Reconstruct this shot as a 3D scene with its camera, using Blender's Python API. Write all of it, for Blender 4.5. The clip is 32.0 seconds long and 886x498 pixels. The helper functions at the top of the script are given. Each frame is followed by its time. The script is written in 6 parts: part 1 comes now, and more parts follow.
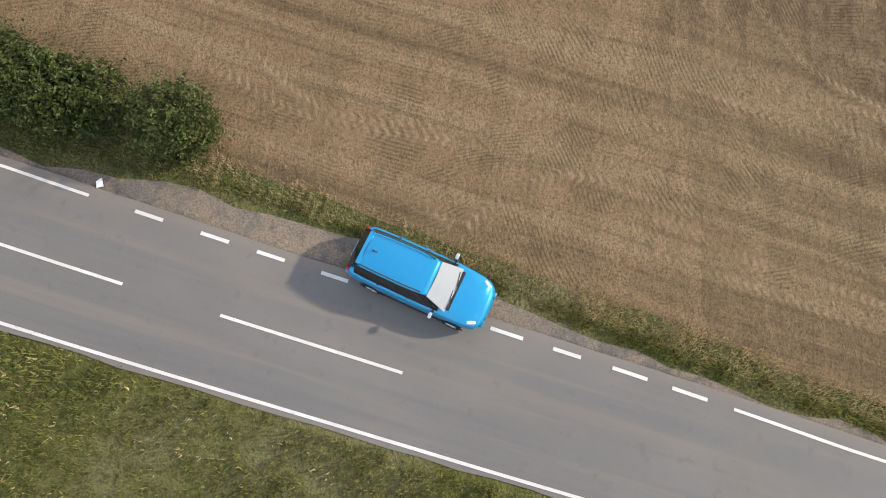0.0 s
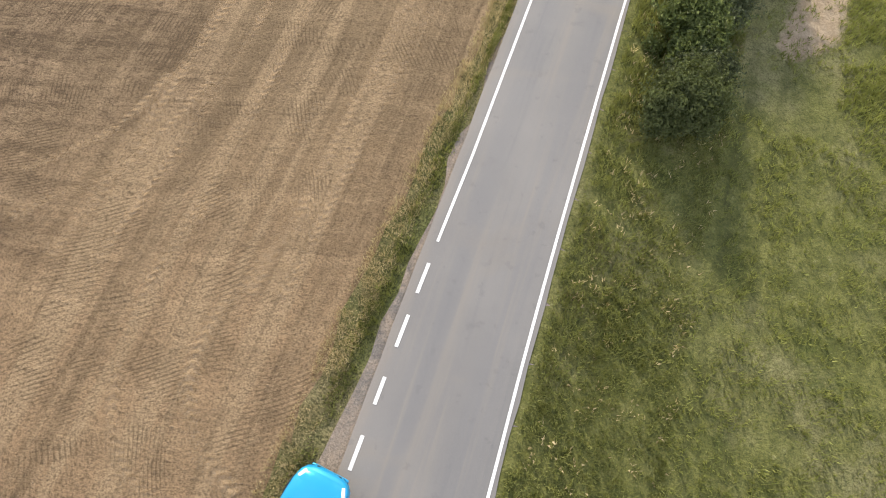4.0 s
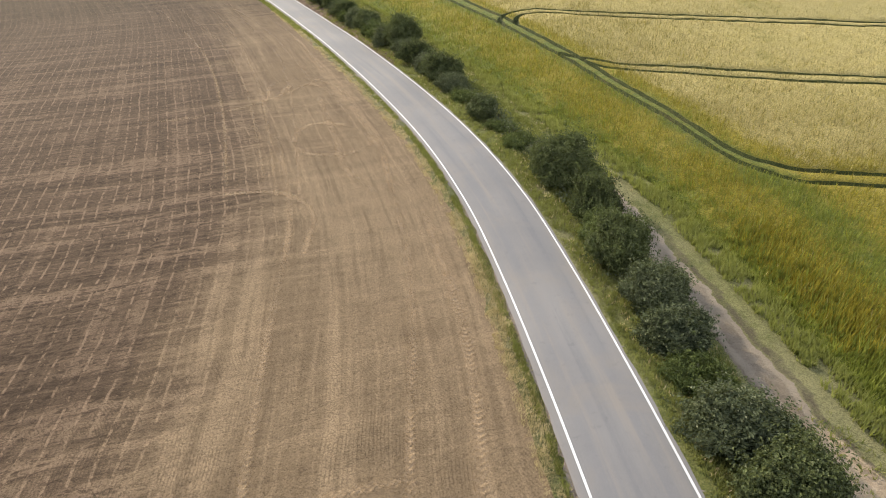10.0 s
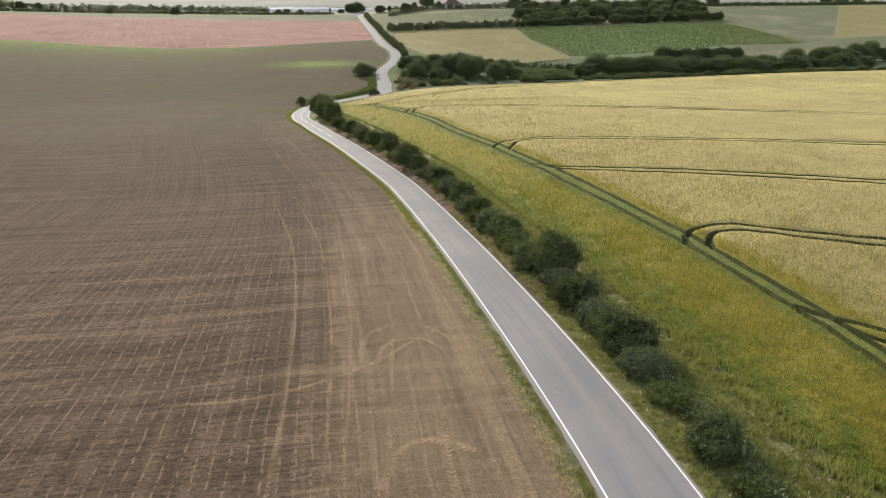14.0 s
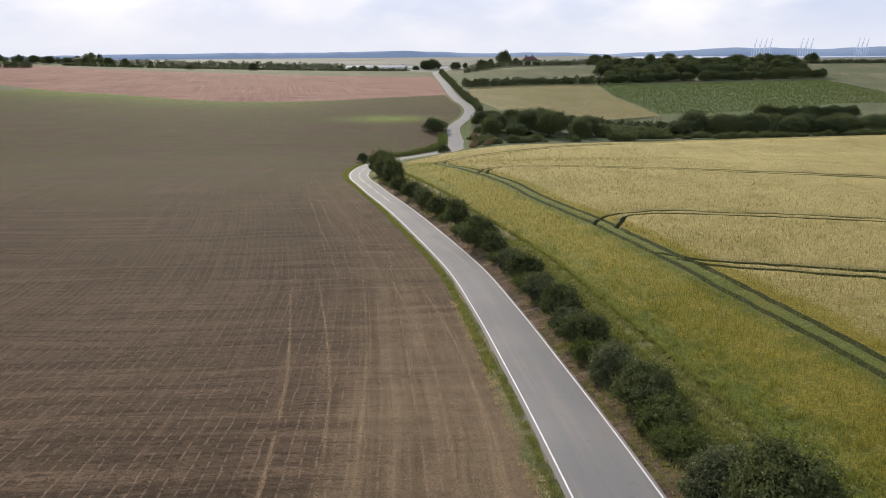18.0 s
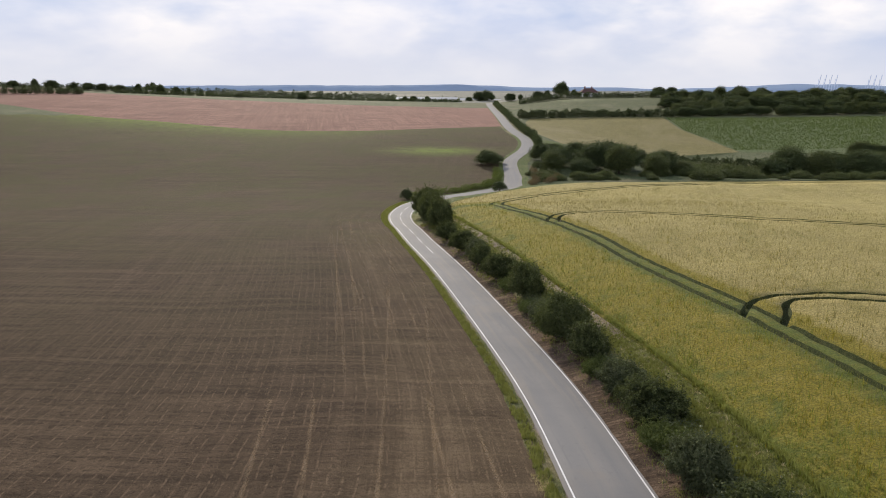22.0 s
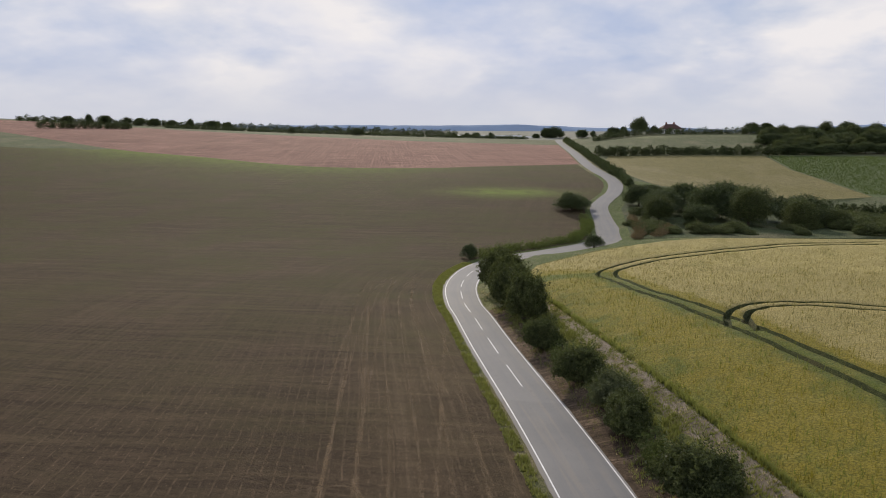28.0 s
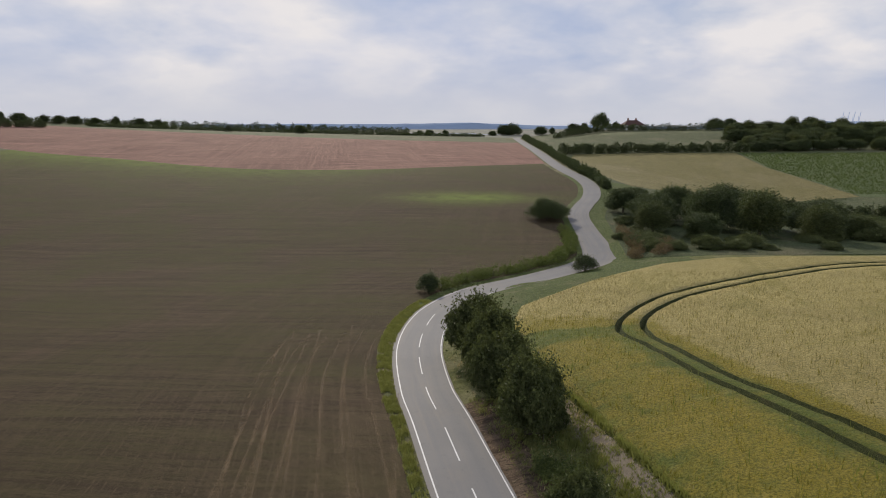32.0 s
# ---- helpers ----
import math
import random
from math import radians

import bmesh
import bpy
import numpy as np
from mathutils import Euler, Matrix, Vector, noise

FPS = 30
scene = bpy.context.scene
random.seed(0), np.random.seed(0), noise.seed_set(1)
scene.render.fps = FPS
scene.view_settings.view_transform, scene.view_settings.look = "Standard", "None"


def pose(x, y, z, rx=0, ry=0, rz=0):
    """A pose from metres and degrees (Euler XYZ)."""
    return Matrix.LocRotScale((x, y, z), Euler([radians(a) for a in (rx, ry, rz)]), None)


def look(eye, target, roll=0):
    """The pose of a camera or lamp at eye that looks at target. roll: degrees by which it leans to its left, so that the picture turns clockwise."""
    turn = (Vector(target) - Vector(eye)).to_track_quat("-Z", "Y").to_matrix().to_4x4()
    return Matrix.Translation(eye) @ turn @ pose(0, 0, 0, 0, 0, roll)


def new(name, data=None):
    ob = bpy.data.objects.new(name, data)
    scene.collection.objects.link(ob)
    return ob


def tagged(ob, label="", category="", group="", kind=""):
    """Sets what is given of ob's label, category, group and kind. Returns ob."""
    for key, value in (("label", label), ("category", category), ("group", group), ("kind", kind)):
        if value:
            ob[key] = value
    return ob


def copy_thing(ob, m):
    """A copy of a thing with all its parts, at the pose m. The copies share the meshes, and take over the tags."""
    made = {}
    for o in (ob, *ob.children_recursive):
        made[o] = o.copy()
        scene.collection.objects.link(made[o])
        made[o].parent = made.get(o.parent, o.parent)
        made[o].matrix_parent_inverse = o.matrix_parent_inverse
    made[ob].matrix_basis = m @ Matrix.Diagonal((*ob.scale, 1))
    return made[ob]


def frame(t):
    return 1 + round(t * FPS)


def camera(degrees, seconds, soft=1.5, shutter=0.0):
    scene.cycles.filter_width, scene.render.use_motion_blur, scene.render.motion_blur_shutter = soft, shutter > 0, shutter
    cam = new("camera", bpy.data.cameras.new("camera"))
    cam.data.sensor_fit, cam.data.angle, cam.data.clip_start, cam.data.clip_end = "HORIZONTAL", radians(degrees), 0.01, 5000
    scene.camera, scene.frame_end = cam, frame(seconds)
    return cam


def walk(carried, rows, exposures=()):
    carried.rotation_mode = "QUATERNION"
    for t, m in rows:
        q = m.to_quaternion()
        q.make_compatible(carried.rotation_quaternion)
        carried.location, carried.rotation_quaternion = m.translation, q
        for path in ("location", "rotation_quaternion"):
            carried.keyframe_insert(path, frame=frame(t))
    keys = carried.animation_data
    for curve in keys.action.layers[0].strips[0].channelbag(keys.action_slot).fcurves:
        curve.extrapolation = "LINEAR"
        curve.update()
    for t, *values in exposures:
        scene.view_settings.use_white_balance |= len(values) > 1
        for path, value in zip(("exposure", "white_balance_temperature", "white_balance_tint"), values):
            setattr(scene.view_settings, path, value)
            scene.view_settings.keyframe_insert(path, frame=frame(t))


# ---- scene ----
cam = camera(67.43, 32.0, soft=1.0)
# seconds, eye in metres, yaw, pitch, roll in degrees
ROWS = [
    (0.0, -0.030, 0.036, 20.670, 95.320, -73.642, 0.233),
    (0.5, 0.000, -0.000, 20.700, 93.253, -74.072, 0.349),
    (1.0, -0.014, -0.062, 20.639, 89.296, -75.241, 0.039),
    (1.5, -0.138, -0.130, 20.607, 81.285, -77.092, -0.217),
    (2.0, -0.469, -0.180, 20.610, 67.375, -78.881, -0.084),
    (2.5, -0.772, -0.187, 20.589, 45.937, -79.306, 0.160),
    (4.5, -0.846, 0.777, 20.777, 1.865, -63.936, -0.382),
    (5.0, -0.878, 0.762, 20.774, -0.436, -58.575, -0.155),
    (5.5, -0.882, 0.999, 20.683, -2.103, -53.867, 0.034),
    (6.0, -0.837, 1.662, 20.462, -3.563, -50.339, 0.079),
    (6.5, -0.897, 2.916, 20.203, -5.166, -48.144, 0.286),
    (7.0, -1.261, 4.664, 19.866, -6.994, -46.330, 0.181),
    (7.5, -2.054, 6.720, 19.531, -10.424, -46.017, -0.084),
    (8.0, -3.057, 9.321, 19.164, -13.546, -46.345, 0.199),
    (8.5, -4.122, 12.280, 18.946, -16.252, -45.250, 0.394),
    (9.0, -4.857, 15.505, 18.670, -17.806, -43.287, 0.373),
    (9.5, -5.378, 18.921, 18.369, -18.519, -39.139, 0.353),
    (10.0, -5.895, 22.473, 18.194, -19.218, -34.577, 0.232),
    (10.5, -6.461, 26.008, 18.000, -20.085, -31.716, 0.180),
    (11.0, -6.786, 29.601, 17.690, -20.551, -30.542, 0.061),
    (11.5, -6.784, 33.052, 17.583, -20.185, -29.789, -0.073),
    (12.0, -6.301, 36.177, 17.424, -18.849, -28.929, -0.196),
    (12.5, -5.401, 39.003, 17.429, -16.317, -27.998, -0.266),
    (13.0, -4.150, 41.832, 17.352, -13.101, -26.207, -0.285),
    (13.5, -2.908, 44.869, 16.984, -10.254, -23.831, -0.290),
    (14.0, -2.122, 48.232, 16.380, -8.842, -21.624, -0.295),
    (14.5, -1.620, 51.731, 15.806, -8.094, -20.698, -0.282),
    (16.5, 0.150, 66.479, 13.230, -4.617, -17.800, -0.358),
    (17.0, 0.455, 70.101, 12.728, -3.817, -17.391, -0.353),
    (17.5, 0.610, 73.798, 12.262, -3.151, -16.948, -0.330),
    (18.0, 0.730, 77.487, 12.118, -2.620, -16.824, -0.356),
    (18.5, 0.846, 80.984, 11.977, -2.034, -16.653, -0.336),
    (19.0, 0.934, 84.464, 11.422, -1.450, -15.997, -0.264),
    (19.5, 0.907, 88.071, 11.011, -0.993, -15.627, -0.186),
    (20.0, 0.884, 91.687, 10.702, -0.458, -15.333, -0.135),
    (20.5, 0.849, 95.350, 10.262, 0.119, -15.017, -0.109),
    (21.0, 0.819, 98.978, 9.776, 0.729, -14.629, -0.017),
    (21.5, 0.627, 102.566, 9.362, 1.217, -14.209, -0.069),
    (22.0, 0.297, 106.314, 9.114, 1.625, -14.070, 0.120),
    (22.5, 0.162, 109.948, 8.702, 2.252, -13.755, 0.092),
    (23.0, -0.098, 113.820, 8.277, 2.783, -13.470, 0.115),
    (23.5, -0.293, 117.784, 7.981, 3.348, -13.241, 0.203),
    (24.0, -0.440, 121.885, 7.386, 3.977, -12.786, 0.093),
    (24.5, -0.824, 126.007, 6.921, 4.474, -12.451, 0.157),
    (25.0, -1.236, 130.095, 6.515, 4.939, -12.204, 0.121),
    (25.5, -1.624, 134.140, 6.115, 5.410, -12.020, 0.050),
    (27.5, -3.900, 149.860, 5.320, 6.657, -11.051, 0.181),
    (28.0, -4.503, 153.608, 4.931, 6.766, -10.721, 0.171),
    (28.5, -4.955, 157.398, 4.619, 6.846, -10.576, 0.012),
    (29.0, -5.451, 161.379, 4.538, 6.752, -10.681, 0.116),
    (29.5, -5.943, 165.406, 4.588, 6.441, -10.896, 0.159),
    (30.0, -6.414, 169.420, 4.530, 5.537, -11.049, 0.149),
    (30.5, -6.785, 173.179, 4.235, 4.561, -10.907, 0.018),
    (31.0, -7.189, 177.099, 3.818, 3.930, -10.820, 0.072),
    (31.5, -7.555, 181.495, 3.717, 3.252, -10.850, 0.049),
    (32.0, -7.713, 185.684, 3.699, 2.729, -10.839, -0.028),
]
walk(cam, [(t, pose(x, y, z, 0, 0, yaw) @ pose(0, 0, 0, 90 + pitch) @ pose(0, 0, 0, 0, 0, roll)) for t, x, y, z, yaw, pitch, roll in ROWS],
     exposures=((0, -0.10, 6800, 10), (2.5, 0.04, 6800, 10), (4.5, 0.38, 6800, 10), (7, 0.38, 6800, 10), (9, 0.32, 6800, 10), (11, 0.18, 6750, 10), (13, 0.05, 6700, 10), (14.5, -0.08, 6600, 10), (17, -0.34, 6570, 12), (21, -0.52, 6570, 12), (25, -0.69, 6570, 12), (28, -0.82, 6570, 12), (32, -0.92, 6570, 12)))

# ---- world, sun ----
CLOUD_SHADE, CLOUD_LIGHT, HAZE = (11.6, 12.9, 15.6, 1), (18.4, 18.0, 18.0, 1), (13.4, 13.9, 15.2, 1)
SUN_FROM = Vector((-0.24, 0.87, 0.43)).normalized()
world = bpy.data.worlds.new("sky")
scene.world = world
world.use_nodes = True
wt = world.node_tree
wt.nodes.clear()


def wn(kind, **kw):
    n = wt.nodes.new(kind)
    for k, v in kw.items():
        n.inputs[k].default_value = v
    return n


w_out = wn("ShaderNodeOutputWorld")
w_bg = wn("ShaderNodeBackground", Strength=0.082)
w_sky = wt.nodes.new("ShaderNodeTexSky")
w_sky.sky_type = 'NISHITA'
w_sky.sun_disc = False
w_sky.sun_elevation = math.asin(SUN_FROM.z)
w_sky.sun_rotation = math.atan2(SUN_FROM.x, SUN_FROM.y)
w_sky.air_density, w_sky.dust_density, w_sky.ozone_density = 1.0, 1.5, 1.5
w_co = wt.nodes.new("ShaderNodeTexCoord")
w_sep = wt.nodes.new("ShaderNodeSeparateXYZ")
wt.links.new(w_co.outputs["Generated"], w_sep.inputs[0])
w_up = wt.nodes.new("ShaderNodeMath")
w_up.operation = 'ADD'
w_up.inputs[1].default_value = 0.36
wt.links.new(w_sep.outputs[2], w_up.inputs[0])
w_abs = wt.nodes.new("ShaderNodeMath")
w_abs.operation = 'MAXIMUM'
w_abs.inputs[1].default_value = 0.05
wt.links.new(w_up.outputs[0], w_abs.inputs[0])
w_div = wt.nodes.new("ShaderNodeVectorMath")
w_div.operation = 'DIVIDE'
w_comb = wt.nodes.new("ShaderNodeCombineXYZ")
for i in range(3):
    wt.links.new(w_abs.outputs[0], w_comb.inputs[i])
wt.links.new(w_co.outputs["Generated"], w_div.inputs[0])
wt.links.new(w_comb.outputs[0], w_div.inputs[1])
w_n1 = wn("ShaderNodeTexNoise", Scale=1.7, Detail=5.0, Roughness=0.52, Distortion=0.15)
w_n2 = wn("ShaderNodeTexNoise", Scale=3.0, Detail=5.0, Roughness=0.52, Distortion=0.1)
wt.links.new(w_div.outputs[0], w_n1.inputs["Vector"])
wt.links.new(w_div.outputs[0], w_n2.inputs["Vector"])
w_ramp = wt.nodes.new("ShaderNodeValToRGB")
w_ramp.color_ramp.elements[0].position, w_ramp.color_ramp.elements[1].position = 0.40, 0.62
w_ramp.color_ramp.elements[0].color = (.30, .30, .30, 1)
w_ramp.color_ramp.elements[1].color = (1, 1, 1, 1)
wt.links.new(w_n1.outputs["Fac"], w_ramp.inputs[0])
w_ramp2 = wt.nodes.new("ShaderNodeValToRGB")
w_ramp2.color_ramp.elements[0].position, w_ramp2.color_ramp.elements[1].position = 0.30, 0.56
w_ramp2.color_ramp.elements[0].color = CLOUD_SHADE
w_ramp2.color_ramp.elements[1].color = CLOUD_LIGHT
wt.links.new(w_n2.outputs["Fac"], w_ramp2.inputs[0])
w_mix = wt.nodes.new("ShaderNodeMixRGB")
w_clear = wt.nodes.new("ShaderNodeMapRange")
for k, v in (("From Min", .35), ("From Max", 1.0), ("To Min", 1.0), ("To Max", .55)):
    w_clear.inputs[k].default_value = v
wt.links.new(w_sep.outputs[2], w_clear.inputs["Value"])
w_cover = wt.nodes.new("ShaderNodeMath")
w_cover.operation = 'MULTIPLY'
wt.links.new(w_ramp.outputs[0], w_cover.inputs[0])
wt.links.new(w_clear.outputs[0], w_cover.inputs[1])
wt.links.new(w_cover.outputs[0], w_mix.inputs[0])
w_cap = wt.nodes.new("ShaderNodeMixRGB")
w_cap.inputs[0].default_value = .82
w_cap.inputs[2].default_value = (6.6, 9.4, 15.6, 1)
wt.links.new(w_sky.outputs[0], w_cap.inputs[1])
wt.links.new(w_cap.outputs[0], w_mix.inputs[1])
wt.links.new(w_ramp2.outputs[0], w_mix.inputs[2])
w_haze = wt.nodes.new("ShaderNodeMapRange")
w_haze.interpolation_type = 'SMOOTHSTEP'
for k, v in (("From Min", -.02), ("From Max", .11), ("To Min", .92), ("To Max", 0.0)):
    w_haze.inputs[k].default_value = v
wt.links.new(w_sep.outputs[2], w_haze.inputs["Value"])
w_mix2 = wt.nodes.new("ShaderNodeMixRGB")
w_mix2.inputs[2].default_value = HAZE
wt.links.new(w_haze.outputs[0], w_mix2.inputs[0])
wt.links.new(w_mix.outputs[0], w_mix2.inputs[1])
wt.links.new(w_mix2.outputs[0], w_bg.inputs[0])
wt.links.new(w_bg.outputs[0], w_out.inputs[0])

sun = new("sun", bpy.data.lights.new("sun", 'SUN'))
sun.data.energy, sun.data.angle, sun.data.color = 5.0, radians(2.2), (1.0, 0.92, 0.77)
sun.matrix_world = look(SUN_FROM * 200, (0, 0, 0))
scene.view_settings.exposure = 0.0

# ---- the lie of the land ----


def herm(v, kx, kz):
    kx, kz, v = np.array(kx, float), np.array(kz, float), np.asarray(v, float)
    m = np.gradient(kz, kx)
    i = np.clip(np.searchsorted(kx, v) - 1, 0, len(kx) - 2)
    w = kx[i + 1] - kx[i]
    t = np.clip((v - kx[i]) / w, 0, 1)
    return ((2 * t**3 - 3 * t * t + 1) * kz[i] + (t**3 - 2 * t * t + t) * w * m[i]
            + (-2 * t**3 + 3 * t * t) * kz[i + 1] + (t**3 - t * t) * w * m[i + 1])


def smooth(a, b, v):
    t = np.clip((np.asarray(v, float) - a) / (b - a), 0, 1)
    return t * t * (3 - 2 * t)


PROFILE_Y = (-400, -60, -10, 0, 28, 48, 70, 105, 123, 156, 173, 208, 231, 251, 280, 300, 340, 372, 400, 450, 500, 600, 700, 900, 1500, 3000, 6000)
PROFILE_Z = (9, 3.2, .6, 0, -1.8, -3.6, -4.9, -8.2, -10.4, -13.6, -14.7, -16.9, -18.3, -19.9, -21.2, -21.6, -19.5, -17.2, -15.6, -13.0, -11.3, -9.3, -8, -14, -36, -40, -40)
LANE = ((-19, -75), (-12, -45), (-8.3, -30), (-4.8, -15), (-1.7, 0), (.1, 9), (2, 18), (3.3, 24), (4.7, 30), (7, 40), (8.8, 49),
        (10.1, 58), (10.7, 69), (10.6, 83), (10, 103), (9.4, 120), (8.4, 137), (6.7, 154), (2.6, 176), (-1.8, 197), (-7.1, 219),
        (-10, 232), (-11.8, 240), (-13.4, 252), (-13.4, 262), (-12.2, 270.5), (-9.6, 277.8), (-6, 283.8), (.2, 290), (6.7, 297),
        (12.5, 303.6), (16, 310.3), (16.9, 321), (17.6, 347), (20.7, 360), (25, 373.5), (28, 392), (28, 410), (25.6, 430),
        (23.8, 458), (22.9, 536), (22.2, 610), (22.6, 680), (30, 800))
LANE_X, LANE_Y = np.array([c[0] for c in LANE]), np.array([c[1] for c in LANE])
RISE_Y = (-100, 30, 68, 85, 96, 120, 140, 180, 211, 235, 266, 300, 340, 700)
RISE_Z = (-2.5, -2.5, -1.5, -.4, .6, 2.6, 4, 4, 4.6, 4, 2.4, 2.4, 0, 0)


def height(x, y):
    """The ground's height: the lane's profile, the crop field's swell, the hollow behind it and the far slopes."""
    x, y = np.asarray(x, float), np.asarray(y, float)
    xr = herm(y, LANE_Y, LANE_X)
    z = herm(y, PROFILE_Y, PROFILE_Z)
    z = z + herm(y, RISE_Y, RISE_Z) * (1 - np.exp(-np.maximum(x - xr - 3, 0) / 10))
    z = z + .012 * np.clip(x - 60, 0, 120) * (smooth(220, 300, y) - smooth(300, 330, y))
    z = z + np.clip(xr - 12 - x, 0, 700) * .033 * smooth(330, 600, y) * (1 - smooth(750, 1500, y))
    z = z - 9 * smooth(25, 120, x) * smooth(300, 400, y) * (1 - smooth(430, 560, y)) * (1 - .6 * smooth(160, 260, x))
    z = z + 6.5 * smooth(20, 90, x) * smooth(545, 660, y) * (1 - smooth(720, 1000, y))
    return z


def hz(x, y):
    return float(height(x, y))


# the lane's middle as a dense line, with its normals to the right
_t = np.linspace(0, len(LANE) - 1, 2200)
_k = np.arange(len(LANE))
MID = np.stack([herm(_t, _k, LANE_X), herm(_t, _k, LANE_Y)], 1)
_d = np.gradient(MID, axis=0)
_d /= np.linalg.norm(_d, axis=1)[:, None]
RIGHT = np.stack([_d[:, 1], -_d[:, 0]], 1)
ALONG = np.r_[0, np.cumsum(np.linalg.norm(np.diff(MID, axis=0), axis=1))]


def at_y(y):
    return int(np.argmin(np.abs(MID[:, 1] - y)))


def beside(n, y0, y1, step=2.0):
    """Points at n metres to the right of the lane's middle between two heights of the plan; n may be a function of y."""
    i0, i1 = at_y(y0), at_y(y1)
    out, last = [], -1e9
    for i in range(i0, i1 + 1):
        if ALONG[i] - last >= step or i == i1:
            off = n(MID[i, 1]) if callable(n) else n
            out.append(tuple(MID[i] + off * RIGHT[i]))
            last = ALONG[i]
    return out


def lane_offset(p):
    """Signed distance to the right of the lane's middle, and the index of the nearest point, for rows of x, y."""
    p = np.asarray(p, float)
    near = np.zeros(len(p), int)
    coarse = MID[::4]
    for a in range(0, len(p), 4000):
        d = ((p[a:a + 4000, None] - coarse[None]) ** 2).sum(-1)
        near[a:a + 4000] = d.argmin(1) * 4
    for k in (2, 1):
        for d in (-k, k):
            other = np.clip(near + d, 0, len(MID) - 1)
            closer = ((p - MID[other]) ** 2).sum(1) < ((p - MID[near]) ** 2).sum(1)
            near = np.where(closer, other, near)
    off = p - MID[near]
    side = (off * RIGHT[near]).sum(1)
    far = np.linalg.norm(off, axis=1)
    return np.where(np.abs(side) > .9 * far, side, np.where(side < 0, -1, 1) * far), near


def inside(p, poly):
    p, poly = np.asarray(p, float), np.asarray(poly, float)
    hit = np.zeros(len(p), bool)
    j = len(poly) - 1
    for i in range(len(poly)):
        (xi, yi), (xj, yj) = poly[i], poly[j]
        if yi != yj:
            hit ^= ((yi > p[:, 1]) != (yj > p[:, 1])) & (p[:, 0] < (xj - xi) * (p[:, 1] - yi) / (yj - yi) + xi)
        j = i
    return hit


def nearest(p, to):
    """The distance of each plan point to the nearest of a set of others."""
    tree_ = kdtree.KDTree(len(to))
    for j, q in enumerate(to):
        tree_.insert((q[0], q[1], 0), j)
    tree_.balance()
    return np.array([tree_.find((q[0], q[1], 0))[2] for q in p])


# ---- materials ----
class Mat:
    """A node material: short calls for the nodes used over and over."""

    def __init__(self, name, rough=0.8, metal=0.0, spec=0.3):
        self.m = bpy.data.materials.new(name)
        self.m.use_nodes = True
        self.t = self.m.node_tree
        self.b = self.t.nodes["Principled BSDF"]
        self.b.inputs["Roughness"].default_value = rough
        self.b.inputs["Metallic"].default_value = metal
        self.b.inputs["Specular IOR Level"].default_value = spec
        self.co = self.t.nodes.new("ShaderNodeTexCoord").outputs["Object"]

    def put(self, sock, v):
        if isinstance(v, bpy.types.NodeSocket):
            self.t.links.new(v, sock)
        else:
            sock.default_value = (*v, 1) if isinstance(v, tuple) and len(v) == 3 and sock.type == 'RGBA' else v

    def noise(self, scale, detail=4.0, rough=0.6, distort=0.0, vec=None):
        n = self.t.nodes.new("ShaderNodeTexNoise")
        self.t.links.new(vec or self.co, n.inputs["Vector"])
        for k, v in (("Scale", scale), ("Detail", detail), ("Roughness", rough), ("Distortion", distort)):
            n.inputs[k].default_value = v
        return n.outputs["Fac"]

    def stretch(self, turn, sx, sy):
        """Coordinates turned about the vertical and drawn out, for marks that run one way."""
        n = self.t.nodes.new("ShaderNodeMapping")
        n.vector_type = 'TEXTURE'
        n.inputs["Rotation"].default_value = (0, 0, radians(turn))
        n.inputs["Scale"].default_value = (sx, sy, 1)
        self.t.links.new(self.co, n.inputs["Vector"])
        return n.outputs[0]

    def math(self, op, a, b=0.0, c=0.0):
        n = self.t.nodes.new("ShaderNodeMath")
        n.operation = op
        for s, v in zip(n.inputs, (a, b, c)):
            self.put(s, v)
        return n.outputs[0]

    def step(self, v, a, b, lo=0.0, hi=1.0):
        n = self.t.nodes.new("ShaderNodeMapRange")
        n.interpolation_type = 'SMOOTHSTEP'
        for k, x in (("Value", v), ("From Min", a), ("From Max", b), ("To Min", lo), ("To Max", hi)):
            self.put(n.inputs[k], x)
        return n.outputs[0]

    def mix(self, f, a, b, mode='MIX'):
        n = self.t.nodes.new("ShaderNodeMixRGB")
        n.blend_type = mode
        for s, v in zip(n.inputs, (f, a, b)):
            self.put(s, v)
        return n.outputs[0]

    def xyz(self):
        n = self.t.nodes.new("ShaderNodeSeparateXYZ")
        self.t.links.new(self.co, n.inputs[0])
        return n.outputs

    def random(self):
        return self.t.nodes.new("ShaderNodeObjectInfo").outputs["Random"]

    def island(self):
        return self.t.nodes.new("ShaderNodeNewGeometry").outputs["Random Per Island"]

    def bump(self, v, strength=0.5, dist=0.05):
        n = self.t.nodes.new("ShaderNodeBump")
        n.inputs["Strength"].default_value, n.inputs["Distance"].default_value = strength, dist
        self.t.links.new(v, n.inputs["Height"])
        self.t.links.new(n.outputs[0], self.b.inputs["Normal"])

    def color(self, v):
        self.put(self.b.inputs["Base Color"], v)
        return self


